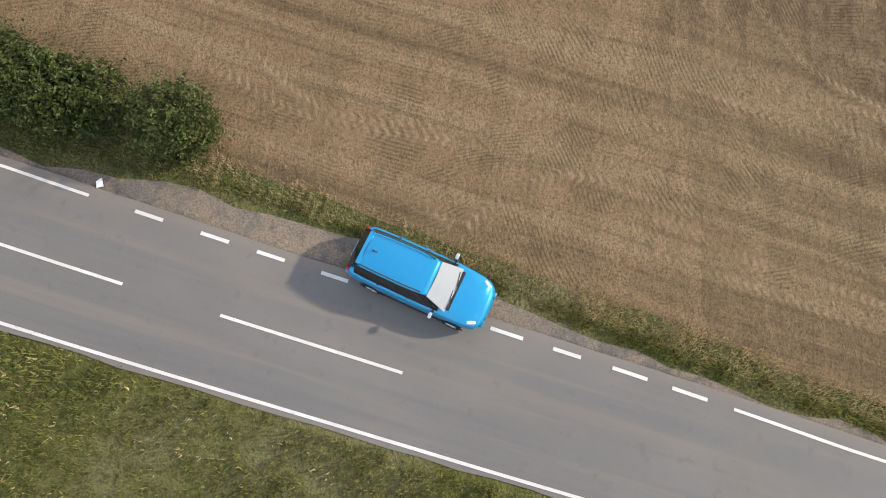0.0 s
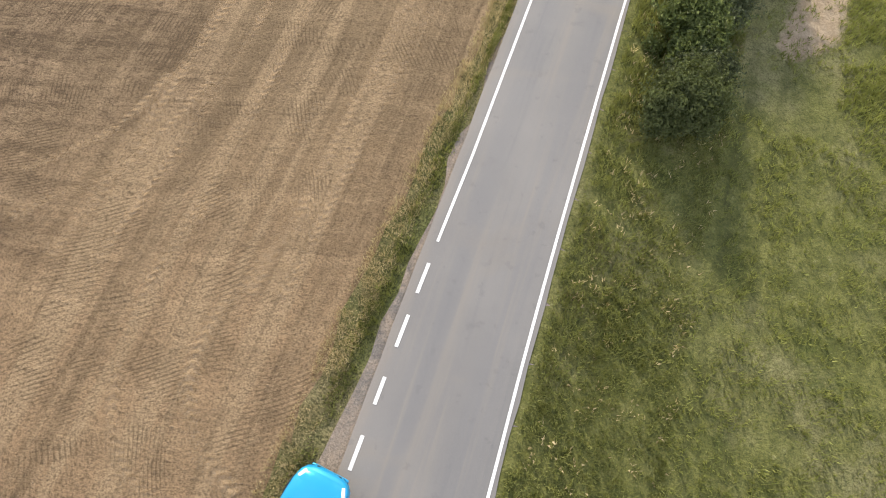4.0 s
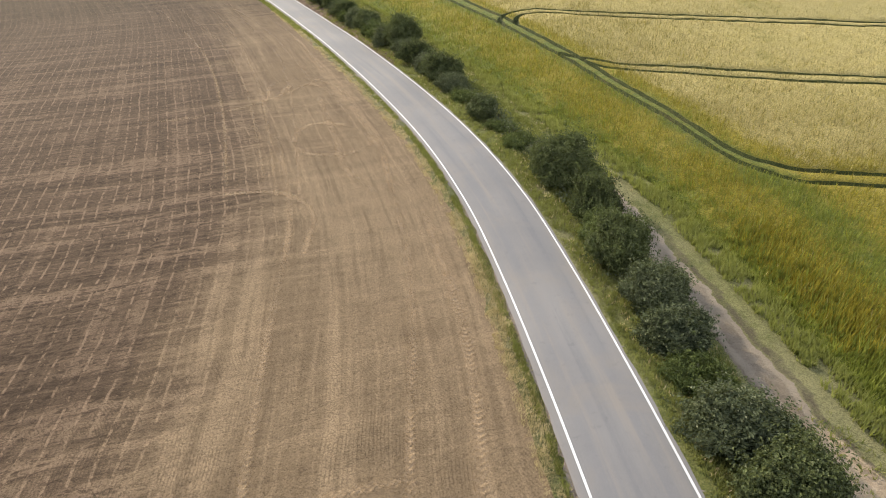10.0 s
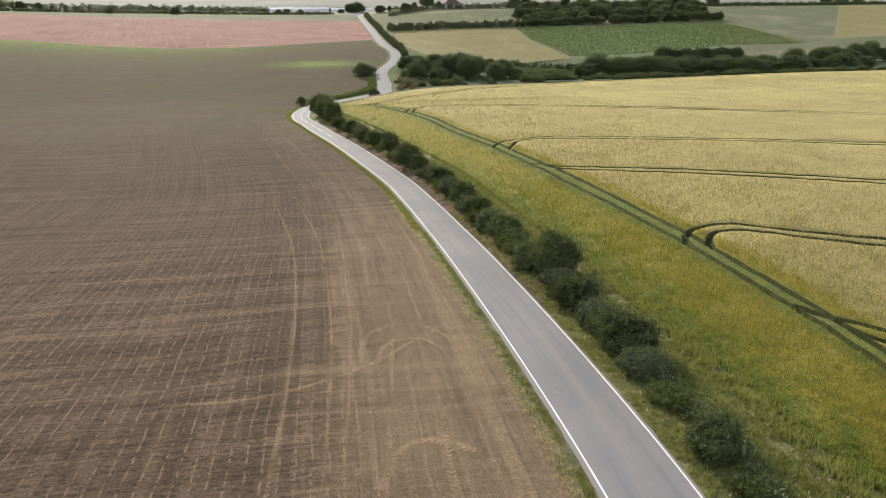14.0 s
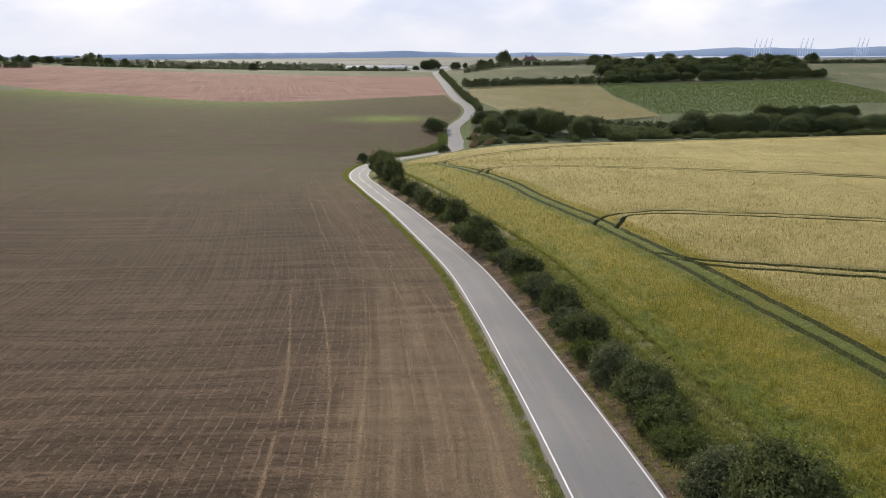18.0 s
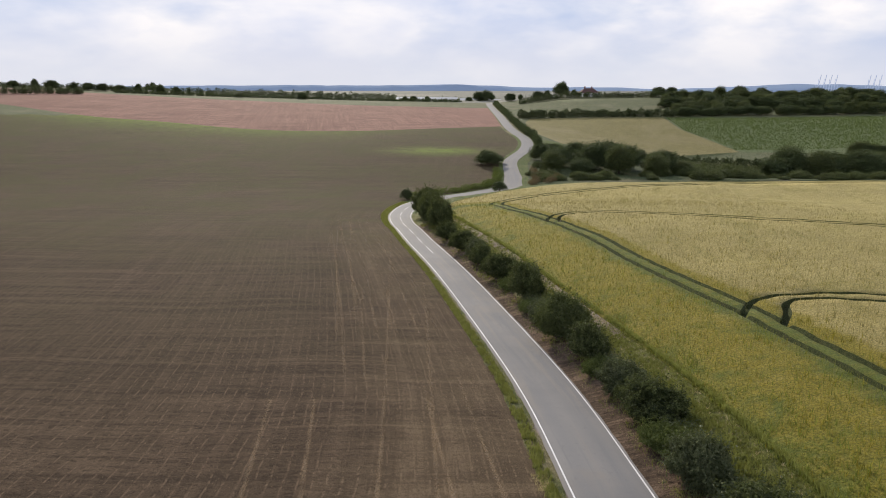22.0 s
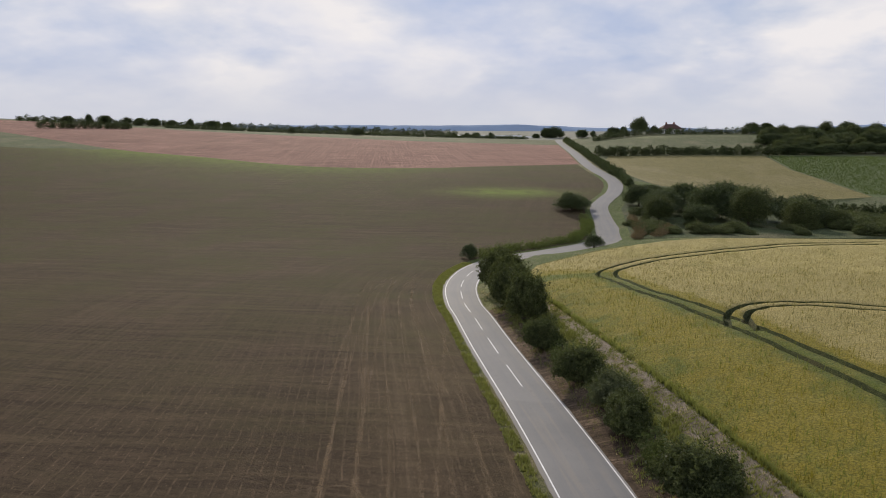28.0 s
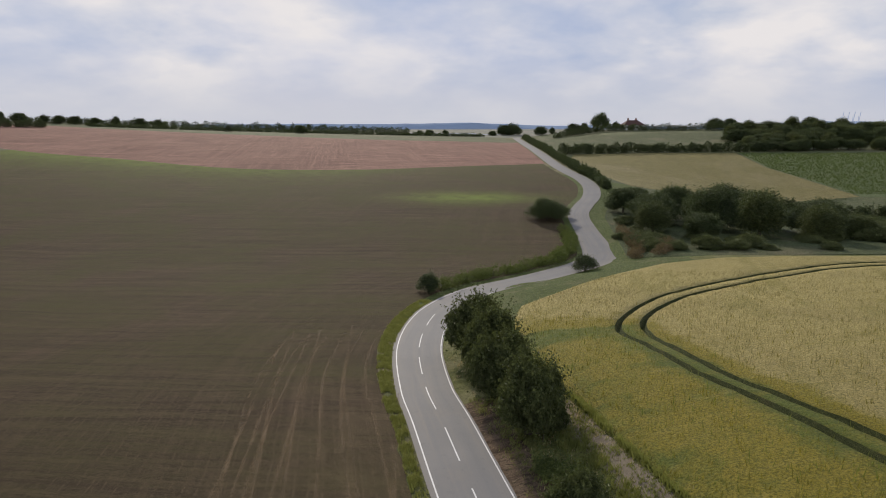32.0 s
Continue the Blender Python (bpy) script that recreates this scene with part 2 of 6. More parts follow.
def soil(name, light, dark, green, far_green, far_dark=0.0, grid_lines=0.0, head=None):
    """Tilled earth: crumbs and clods, drill lines along the lane, harrow passes across, combed patches, and a film of
    seedlings that thickens down the slope. With head given, the attribute of that name blends to a paler headland soil."""
    m = Mat(name, 0.95, 0, 0.1)
    x, y, z = m.xyz()

    def attr(key):
        n = m.t.nodes.new("ShaderNodeAttribute")
        n.attribute_name = key
        return n.outputs["Fac"]

    def vec(a, b, c=0.0):
        n = m.t.nodes.new("ShaderNodeCombineXYZ")
        for sock, v in zip(n.inputs, (a, b, c)):
            m.put(sock, v)
        return n.outputs[0]

    def times(a, b):
        return m.math('MULTIPLY', a, b)

    def plus(a, b):
        return m.math('ADD', a, b)

    across, along = (attr("off"), attr("along")) if head else (plus(x, times(y, .2)), y)
    big, mid = m.noise(.03, 6, .62), m.noise(.5, 6, .7)
    fine, grit = m.noise(13.0, 5, .80), m.noise(46, 3, .7)
    mixed = 0.0
    if head:
        mixed = m.step(plus(attr("head"), times(m.math('SUBTRACT', m.noise(.16, 5, .7), .5), 1.0)), .12, .88)

    def tone(k, base=0):
        p = tuple(min(1, v * k) for v in (light, dark)[base])
        return m.mix(mixed, p, tuple(min(1, v * k) for v in head[base])) if head else p

    # a slow wander, shared by all the lines that a tractor drew
    sway = times(m.math('SUBTRACT', m.noise(.05, 2), .5), 1.6)
    lane_co = plus(across, sway)
    streak = m.noise(1.0, 2, .5, .0, vec(times(lane_co, .80), times(along, .020)))
    fine_streak = m.noise(1.0, 2, .6, .0, vec(times(lane_co, 2.9), times(along, .08)))
    passes = m.noise(1.0, 2, .55, .0, vec(times(x, .028), times(plus(y, times(m.noise(.03, 2), 7.0)), .72)))
    thin_pass = m.noise(1.0, 2, .6, .0, vec(times(x, .085), times(plus(y, times(m.noise(.06, 2), 3.0)), 2.0)))
    crumbs = m.noise(1.0, 4, .66, .8, vec(times(x, 1.7), times(y, 4.2), 2.0))
    open_soil = m.math('SUBTRACT', 1.0, times(mixed, .80)) if head else 1.0
    crumbly = m.math('SUBTRACT', 1.0, times(mixed, .82)) if head else 1.0
    c = m.mix(m.step(big, .36, .64), tone(1, 1), tone(1))
    if head:
        c = m.mix(m.step(y, 2, 18, .60, 0), c, (.42, .270, .152))
    c = m.mix(m.step(mid, .42, .68, 0, .30), c, tone(.72))
    c = m.mix(m.step(streak, .53, .60, 0, .58), c, tone(1.34))
    c = m.mix(m.step(streak, .45, .35, 0, .36), c, tone(.66, 1))
    c = m.mix(m.step(fine_streak, .55, .66, 0, .34), c, tone(1.28))
    c = m.mix(m.step(fine_streak, .45, .34, 0, .40), c, tone(.58, 1))
    c = m.mix(times(times(m.step(passes, .54, .61, 0, .72), m.step(m.noise(.4, 4, .7), .36, .56, .25, 1)), open_soil), c, tone(1.62))
    c = m.mix(times(m.step(passes, .46, .38, 0, .55), open_soil), c, tone(.52, 1))
    c = m.mix(times(times(m.step(thin_pass, .56, .64, 0, .60), m.step(m.noise(.7, 3, .7), .40, .58, .2, 1)), open_soil), c, tone(1.42))
    c = m.mix(times(m.step(thin_pass, .45, .36, 0, .60), open_soil), c, tone(.50, 1))
    c = m.mix(times(m.step(crumbs, .48, .39, 0, .70), crumbly), c, tone(.36, 1))
    c = m.mix(times(m.step(crumbs, .56, .66, 0, .42), crumbly), c, tone(1.42))
    lumps = m.noise(5.5, 5, .78, .4)
    c = m.mix(m.step(lumps, .47, .36, 0, .50), c, tone(.46, 1))
    c = m.mix(m.step(lumps, .58, .68, 0, .36), c, tone(1.40))
    # combed patches: three directions, each where the harrow last went
    pick = m.noise(.075, 2, .5)
    wave = times(m.noise(.14, 1), 2.4)
    for lo, hi, line in ((.02, .44, plus(lane_co, times(wave, .35))), (.44, .54, plus(times(x, .96), plus(times(y, .28), wave))), (.54, .98, plus(times(y, .9), plus(times(x, -.42), wave)))):
        patch = times(m.step(pick, lo, lo + .03), m.step(pick, hi - .03, hi, 1, 0))
        comb = m.math('SINE', times(line, 2 * math.pi / .15))
        worn_comb = times(times(m.step(comb, .0, .9, 0, .60), patch), m.step(m.noise(.5, 4, .7), .43, .60))
        c = m.mix(times(worn_comb, m.step(y, 12, 70, 1, .25)), c, tone(.45, 1))
    if grid_lines:
        shown = times(m.math('SUBTRACT', 1.0, times(mixed, .85)), times(m.step(y, 8, 45, .2, 1), m.step(y, 180, 270, 1, .35)))
        comb = m.math('COSINE', times(plus(across, times(m.math('SUBTRACT', m.noise(.25, 2), .5), .5)), 2 * math.pi / .80))
        dots = m.step(m.noise(1.5, 4, .75), .44, .56, .0, 1)
        lines = times(times(m.step(comb, .80, .97), dots), m.step(m.noise(.06, 3), .30, .50, .35, 1))
        c = m.mix(times(times(lines, grid_lines), shown), c, tone(1.75))
    # the soil gets darker down the slope
    c = m.mix(m.step(plus(y, times(big, 60.0)), 70, 210, 0, far_dark), c, tone(.42, 1))
    weed = times(m.step(m.noise(.05, 6, .7), .25, .72), m.step(y, 110, 300, 0, far_green))
    weed = times(weed, m.step(plus(passes, times(thin_pass, .5)), .62, .86, .55, 1.15))
    if head:
        weed = times(weed, m.math('SUBTRACT', 1.0, times(mixed, .4)))
    c = m.mix(weed, c, green)
    c = m.mix(times(attr("sprout"), m.step(m.noise(.22, 5, .7), .25, .6, .35, 1)), c, (.205, .262, .052))
    c = m.mix(m.step(fine, .38, .54, .66, 0), c, tone(.30, 1))
    c = m.mix(m.step(grit, .58, .70, 0, .60), c, tone(1.9))
    m.color(c)
    m.bump(plus(fine, plus(times(grit, .3), plus(times(crumbs, .9), times(fine_streak, .5)))), 1.0, .12)
    return m.m


def rough_ground():
    """Grass beside the lane, worn to a two-rutted dirt track, with a scar along it and a sandy bare patch at its end."""
    m = Mat("rough_grass_and_track", .92, 0, .15)
    x, y, z = m.xyz()

    def attr(key):
        n = m.t.nodes.new("ShaderNodeAttribute")
        n.attribute_name = key
        return n.outputs["Fac"]

    def times(a, b):
        return m.math('MULTIPLY', a, b)

    big, mid, fine, tuft = m.noise(.11, 6, .68), m.noise(1.1, 6, .72, .6), m.noise(12, 4, .75), m.noise(4.2, 4, .75, .5)
    o = m.math('ADD', attr("off"), times(m.math('SUBTRACT', m.noise(.35, 4, .7), .5), 1.5))
    c = m.mix(m.step(mid, .36, .64), (.145, .152, .042), (.245, .242, .076))
    c = m.mix(m.step(big, .44, .62, 0, .75), c, (.335, .300, .150))
    c = m.mix(m.step(m.noise(.3, 5, .7), .54, .70, 0, .45), c, (.115, .150, .032))
    c = m.mix(m.step(tuft, .48, .34, 0, .60), c, (.060, .072, .022))
    c = m.mix(m.step(tuft, .58, .70, 0, .52), c, (.42, .39, .18))
    # pale grass beside the track, then the track itself, two ruts and a grassy crown
    near_track = times(m.step(o, 8.6, 9.6), m.step(o, 11.0, 13.5, 1, 0))
    c = m.mix(times(times(near_track, times(m.step(y, 20, 30), m.step(y, 36, 56, 1, .35))), m.step(mid, .30, .60, .2, .55)), c, (.36, .32, .155))
    c = m.mix(m.step(fine, .38, .58, .50, 0), c, (.062, .070, .024))
    dirt_c = m.mix(m.step(m.noise(.25, 5), .35, .65), (.215, .170, .118), (.345, .280, .200))
    dirt_c = m.mix(m.step(m.noise(2.6, 6, .75), .48, .74, 0, .6), dirt_c, (.150, .120, .086))
    dirt_c = m.mix(m.step(fine, .58, .74, 0, .5), dirt_c, (.44, .385, .30))
    span = times(m.step(o, 7.0, 7.7), m.step(o, 8.9, 9.5, 1, 0))
    length = m.math('MAXIMUM', times(m.step(y, 20, 27), m.step(y, 52, 68, 1, 0)), m.step(y, 150, 175, .22, 1))
    worn = m.step(m.math('ADD', times(span, length), times(m.math('SUBTRACT', m.noise(.9, 5, .75), .5), .55)), .36, .62)
    c = m.mix(worn, c, dirt_c)
    ruts = m.math('COSINE', times(m.math('SUBTRACT', o, 7.75), 2 * math.pi / 1.3))
    c = m.mix(times(times(worn, m.step(ruts, .1, .9, 0, .45)), 1.0), c, (.43, .355, .26))
    lane_ruts = times(times(m.step(ruts, .3, .95), m.step(m.math('ABSOLUTE', m.math('SUBTRACT', o, 8.4)), .9, 1.3, 1, 0)), m.step(y, 18, 26, .30, 0))
    c = m.mix(lane_ruts, c, (.075, .080, .030))
    scar = times(times(m.step(m.math('ABSOLUTE', m.math('SUBTRACT', o, 9.55)), .12, .40, 1, 0), m.step(y, 22, 26)), m.step(y, 46, 58, 1, 0))
    c = m.mix(times(scar, m.step(mid, .35, .60, .3, .85)), c, (.105, .082, .055))
    bare = m.step(m.math('ADD', attr("bare"), times(m.math('SUBTRACT', m.noise(1.3, 5, .75), .5), .6)), .30, .66)
    sand = m.mix(m.step(m.noise(2.2, 5, .72), .38, .66), (.42, .315, .205), (.56, .435, .295))
    sand = m.mix(m.step(fine, .40, .56, .25, 0), sand, (.25, .185, .12))
    c = m.mix(bare, c, sand)
    m.color(c)
    m.bump(m.math('ADD', fine, m.math('ADD', times(mid, 1.2), times(tuft, .8))), 1.0, .2)
    return m.m


def turf(name, a, b, dry, scale=1.0, dryness=.35):
    """Rough grass: blades of two greens with dry patches."""
    m = Mat(name, 0.9, 0, 0.2)
    big, mid, fine = m.noise(.12 * scale, 6, .65), m.noise(1.5 * scale, 6, .7), m.noise(13 * scale, 4, .7)
    c = m.mix(m.step(mid, .36, .64), a, b)
    c = m.mix(m.step(big, .62 - dryness * .4, .85 - dryness * .4, 0, .85), c, dry)
    c = m.mix(m.step(fine, .36, .62, .75, 0), c, tuple(v * .28 for v in a))
    m.color(c)
    m.bump(m.math('ADD', fine, m.math('MULTIPLY', mid, 1.5)), 1.0, .2)
    return m.m


def leafy(name, a, b, rough=.55, trans=.18):
    """Leaves: a tone for each leaf, a slower drift between two greens, painted clump highlights and dark gaps, with
    light coming through.
    """
    m = Mat(name, rough, 0, .18)
    c = m.mix(m.math('MULTIPLY', m.math('POWER', m.island(), 1.9), .85), a, b)
    c = m.mix(m.step(m.noise(.9, 3), .35, .7, 0, .5), c, tuple(v * .6 for v in a))
    # noise paints sunlit clumps, then shaded gaps between them, into the leaf colour
    c = m.mix(m.step(m.noise(2.0, 3), .50, .66, 0, .62), c, tuple(v * 1.2 for v in b))
    c = m.mix(m.step(m.noise(1.5, 2), .50, .36, 0, .75), c, tuple(v * .55 for v in a))
    c = m.mix(m.math('MULTIPLY', m.random(), .35), c, b)
    m.color(c)
    tr = m.t.nodes.new("ShaderNodeBsdfTranslucent")
    m.put(tr.inputs[0], m.mix(.5, c, (b[0] * 1.5, b[1] * 1.6, b[2] * .8)))
    mx = m.t.nodes.new("ShaderNodeMixShader")
    mx.inputs[0].default_value = trans
    m.t.links.new(m.b.outputs[0], mx.inputs[1])
    m.t.links.new(tr.outputs[0], mx.inputs[2])
    m.t.links.new(mx.outputs[0], m.t.nodes["Material Output"].inputs[0])
    return m.m


def plain(name, c, rough=.6, metal=0.0, spec=.4, wear=.15, scale=6.0, bump=.0):
    """Paint, plastic or metal with slight dirt and unevenness."""
    m = Mat(name, rough, metal, spec)
    n = m.noise(scale, 5)
    m.color(m.mix(m.step(n, .4, .8, 0, wear), c, tuple(v * .55 for v in c)))
    if bump:
        m.bump(n, bump, .02)
    return m.m


M_SOIL = soil("tilled_soil", (.186, .127, .080), (.131, .088, .054), (.086, .081, .027), .92, .56, .9, ((.330, .236, .140), (.240, .168, .097)))
M_PINK = soil("reddish_soil", (.37, .205, .150), (.28, .150, .110), (.27, .17, .115), .2)
M_VERGE = turf("verge_grass", (.115, .130, .040), (.215, .215, .075), (.34, .275, .145), 1.0, .52)
M_FARGREEN = turf("far_pasture", (.11, .125, .05), (.17, .175, .075), (.25, .22, .12), .25, .4)
M_FARTAN = turf("far_ripening_field", (.215, .180, .058), (.280, .232, .080), (.31, .255, .11), .2, .4)
M_FARBEET = turf("far_root_crop", (.115, .150, .052), (.175, .205, .078), (.19, .20, .085), .5, .2)
# lowland tones greyed and paled, so the haze sits in the colour
M_PLAIN = turf("far_lowland_hazed", (.17, .175, .13), (.24, .235, .18), (.32, .29, .22), .02, .5)


OLD_SURFACE = float(ALONG[at_y(203.0)])


def asphalt():
    """Worn tarmac: darker wheel tracks, pale dust, stains and grain."""
    m = Mat("worn_asphalt", .78, 0, .35)
    uv = m.t.nodes.new("ShaderNodeUVMap").outputs[0]
    sep = m.t.nodes.new("ShaderNodeSeparateXYZ")
    m.t.links.new(uv, sep.inputs[0])
    u = sep.outputs[0]
    big, mid, fine = m.noise(.12, 5), m.noise(1.1, 5, .65), m.noise(55, 3, .7)
    along = sep.outputs[1]
    lane = m.t.nodes.new("ShaderNodeCombineXYZ")
    m.t.links.new(m.math('MULTIPLY', u, 1.0), lane.inputs[0])
    m.t.links.new(m.math('MULTIPLY', along, .035), lane.inputs[1])
    smear = m.noise(1.4, 4, .6, .3, lane.outputs[0])
    c = m.mix(m.step(big, .35, .7), (.148, .140, .132), (.186, .174, .160))
    tracks = m.math('ABSOLUTE', m.math('SUBTRACT', m.math('ABSOLUTE', u), 1.0))
    c = m.mix(m.step(tracks, .05, .75, .40, 0), c, (.132, .130, .131))
    c = m.mix(m.step(smear, .50, .68, 0, .55), c, (.215, .186, .150))
    c = m.mix(m.step(smear, .46, .30, 0, .50), c, (.118, .117, .118))
    edge = m.step(m.math('ADD', m.math('ABSOLUTE', u), m.math('MULTIPLY', mid, .5)), 2.15, 2.75)
    c = m.mix(m.math('MULTIPLY', edge, .55), c, (.215, .182, .147))
    c = m.mix(m.step(mid, .55, .8, 0, .35), c, (.125, .118, .112))
    c = m.mix(m.step(m.noise(.14, 5, .66, .8), .52, .68, 0, .35), c, (.205, .172, .132))
    # a resurfaced length ends across the lane; beyond it the old surface is paler
    old = m.step(m.math('ADD', along, m.math('MULTIPLY', u, .35)), OLD_SURFACE, OLD_SURFACE + .3)
    c = m.mix(m.math('MULTIPLY', old, .28), c, (.225, .212, .196))
    c = m.mix(m.step(m.noise(2.2, 3, .6), .64, .66, 0, .25), c, (.105, .102, .10))
    c = m.mix(m.step(fine, .45, .75, 0, .35), c, (.27, .255, .24))
    m.color(c)
    m.bump(m.math('ADD', fine, m.math('MULTIPLY', mid, .3)), .25, .02)
    return m.m


def road_paint():
    m = Mat("worn_road_paint", .6, 0, .4)
    n = m.noise(7, 6, .7)
    c = m.mix(m.step(m.noise(.8, 3), .4, .7), (.60, .58, .55), (.72, .70, .67))
    m.color(m.mix(m.step(n, .58, .72, 0, .75), c, (.33, .31, .29)))
    return m.m


def barley(name, head, ochre, green):
    """Standing corn: pale ears, an ochre tinge and green stalks, by how ripe it stands, in wind-laid waves and drilled rows."""
    m = Mat(name, .85, 0, .2)
    big, mid, fine = m.noise(.045, 5, .62, .6), m.noise(.8, 5, .68, .8), m.noise(6.5, 4, .75)
    at = m.t.nodes.new("ShaderNodeAttribute")
    at.attribute_name = "ripe"
    ripe = m.math('ADD', at.outputs["Fac"], m.math('MULTIPLY', m.math('SUBTRACT', m.noise(.35, 5, .68, .5), .5), .9))
    rows = m.noise(1.0, 4, .62, .5, m.stretch(-75, .9, 14))
    patch = m.noise(1.0, 5, .65, .4, m.stretch(-14, 4.0, 18))
    gold = m.mix(m.step(big, .36, .62), head, tuple(v * .84 for v in head))
    c = m.mix(m.step(ripe, .06, .40), green, ochre)
    c = m.mix(m.step(ripe, .62, .95), c, gold)
    c = m.mix(m.step(patch, .50, .68, 0, .38), c, tuple(.5 * (a + b) for a, b in zip(ochre, green)))
    c = m.mix(m.step(rows, .54, .70, 0, .16), c, tuple(min(1, v * 1.15) for v in head))
    c = m.mix(m.step(rows, .46, .34, 0, .28), c, ochre)
    c = m.mix(m.step(mid, .52, .74, 0, .35), c, tuple(v * .8 for v in ochre))
    c = m.mix(m.step(fine, .36, .60, .68, 0), c, tuple(v * .40 for v in green))
    m.color(c)
    m.bump(m.math('ADD', m.math('MULTIPLY', mid, 1.2), fine), 1.0, .3)
    return m.m


def wheel_mark():
    """Pressed pale earth with lug prints, breaking up at its edges."""
    m = Mat("pressed_earth", .95, 0, .1)
    uv = m.t.nodes.new("ShaderNodeUVMap").outputs[0]
    sep = m.t.nodes.new("ShaderNodeSeparateXYZ")
    m.t.links.new(uv, sep.inputs[0])
    u, v = sep.outputs[0], sep.outputs[1]
    lug = m.math('SINE', m.math('MULTIPLY', m.math('ADD', v, m.math('ABSOLUTE', u)), 2 * math.pi / .34))
    fine = m.noise(9, 5, .7)
    c = m.mix(m.step(fine, .35, .65), (.40, .278, .160), (.49, .345, .208))
    m.color(m.mix(m.math('MULTIPLY', m.step(lug, .0, .8, 0, .62), m.step(m.noise(.8, 4, .7), .40, .58)), c, (.13, .088, .055)))
    m.bump(m.math('ADD', fine, m.math('MULTIPLY', lug, .35)), .9, .1)
    a = m.math('MULTIPLY', m.step(m.math('ADD', m.math('ABSOLUTE', u), m.math('MULTIPLY', m.noise(2.5, 5, .7), .35)), .16, .52, 1, 0), m.step(m.noise(.35, 4), .34, .62, .12, .50))
    a = m.math('MULTIPLY', a, m.step(m.xyz()[1], 95, 190, 1, .50))
    m.put(m.b.inputs["Alpha"], a)
    return m.m


M_MARK = wheel_mark()


def gravel():
    """Broken tarmac, grey chippings and pinkish dust at the lane's edge."""
    m = Mat("pinkish_gravel", .95, 0, .2)
    patch, mid, stones = m.noise(.45, 5, .72, .6), m.noise(2.4, 5, .75, .5), m.noise(16, 4, .8)
    c = m.mix(m.step(patch, .38, .62), (.170, .150, .132), (.275, .215, .162))
    c = m.mix(m.step(mid, .52, .66, 0, .6), c, (.330, .262, .200))
    c = m.mix(m.step(mid, .46, .34, 0, .6), c, (.110, .098, .084))
    c = m.mix(m.step(stones, .40, .54, .6, 0), c, (.085, .075, .064))
    c = m.mix(m.step(stones, .60, .72, 0, .6), c, (.42, .37, .32))
    m.color(c)
    m.bump(m.math('ADD', stones, mid), .9, .04)
    return m.m


M_GRAVEL = gravel()
M_ROAD, M_PAINT = asphalt(), road_paint()
M_CROP = barley("ripening_barley", (.585, .460, .168), (.345, .270, .035), (.150, .180, .027))
M_BANK = soil("bare_bank_earth", (.20, .135, .090), (.13, .088, .058), (.09, .10, .035), .3)
# trodden green rows, their colour darkened for the shade down in the grooves
M_TRAM = turf("trodden_rows_painted_shade", (.068, .084, .022), (.120, .135, .038), (.165, .145, .055), 1.5, .3)
M_ROUGH = rough_ground()
M_LUSH = turf("lush_bend_grass", (.095, .130, .028), (.175, .205, .055), (.25, .235, .10), 1.2, .3)
M_SCRUB = turf("rank_scrub_growth", (.070, .090, .032), (.125, .145, .055), (.22, .19, .10), .6, .3)
M_HEDGE = leafy("clipped_hawthorn_leaves", (.030, .044, .014), (.185, .215, .075), .42)
M_LEAF = leafy("hawthorn_leaves", (.020, .029, .011), (.185, .205, .078), .52, .16)
M_LEAF2 = leafy("elder_leaves", (.032, .048, .014), (.220, .250, .080), .52, .18)
M_LEAF3 = leafy("ash_leaves", (.026, .037, .017), (.205, .220, .110), .52, .16)
M_FARLEAF2 = leafy("scrub_leaves", (.052, .068, .026), (.200, .222, .086), .6, .15)
M_FARLEAF = leafy("far_wood_leaves", (.036, .052, .024), (.160, .190, .078), .6, .15)
M_LUSHLEAF = leafy("nettle_leaves", (.085, .120, .026), (.185, .215, .060), .6, .2)
M_BARK = plain("grey_bark", (.11, .09, .07), .9, 0, .2, .5, 9, .6)
M_GRASS = leafy("grass_blades", (.140, .155, .044), (.305, .30, .108), .7, .3)
M_GRASSB = leafy("long_grass_blades", (.120, .138, .036), (.31, .31, .105), .7, .35)
M_STRAW = leafy("dry_grass_blades", (.40, .315, .185), (.62, .50, .32), .8, .3)
M_EAR = leafy("barley_ears", (.26, .22, .075), (.60, .50, .23), .7, .1)
M_EARO = leafy("ochre_barley_ears", (.165, .144, .022), (.435, .352, .054), .7, .16)
M_EARG = leafy("green_barley_ears", (.085, .110, .018), (.32, .335, .070), .7, .16)
M_CLOD = plain("dry_clods", (.27, .19, .115), .95, 0, .1, .6, 3, .4)

# ---- building helpers ----


def mesh_of(name, verts, faces, mats, smooth_shade=False, index=None):
    me = bpy.data.meshes.new(name)
    me.from_pydata([tuple(v) for v in verts], [], faces)
    for m in (mats if isinstance(mats, (list, tuple)) else [mats]):
        me.materials.append(m)
    if index is not None:
        me.polygons.foreach_set("material_index", np.asarray(index, np.int32))
    if smooth_shade:
        me.polygons.foreach_set("use_smooth", np.ones(len(me.polygons), bool))
    me.update()
    return me


def thing(name, label, category, group="", kind="", at=(0, 0, 0), turn=0.0):
    ob = new(name)
    ob.matrix_basis = pose(*at, 0, 0, turn)
    return tagged(ob, label, category, group, kind)


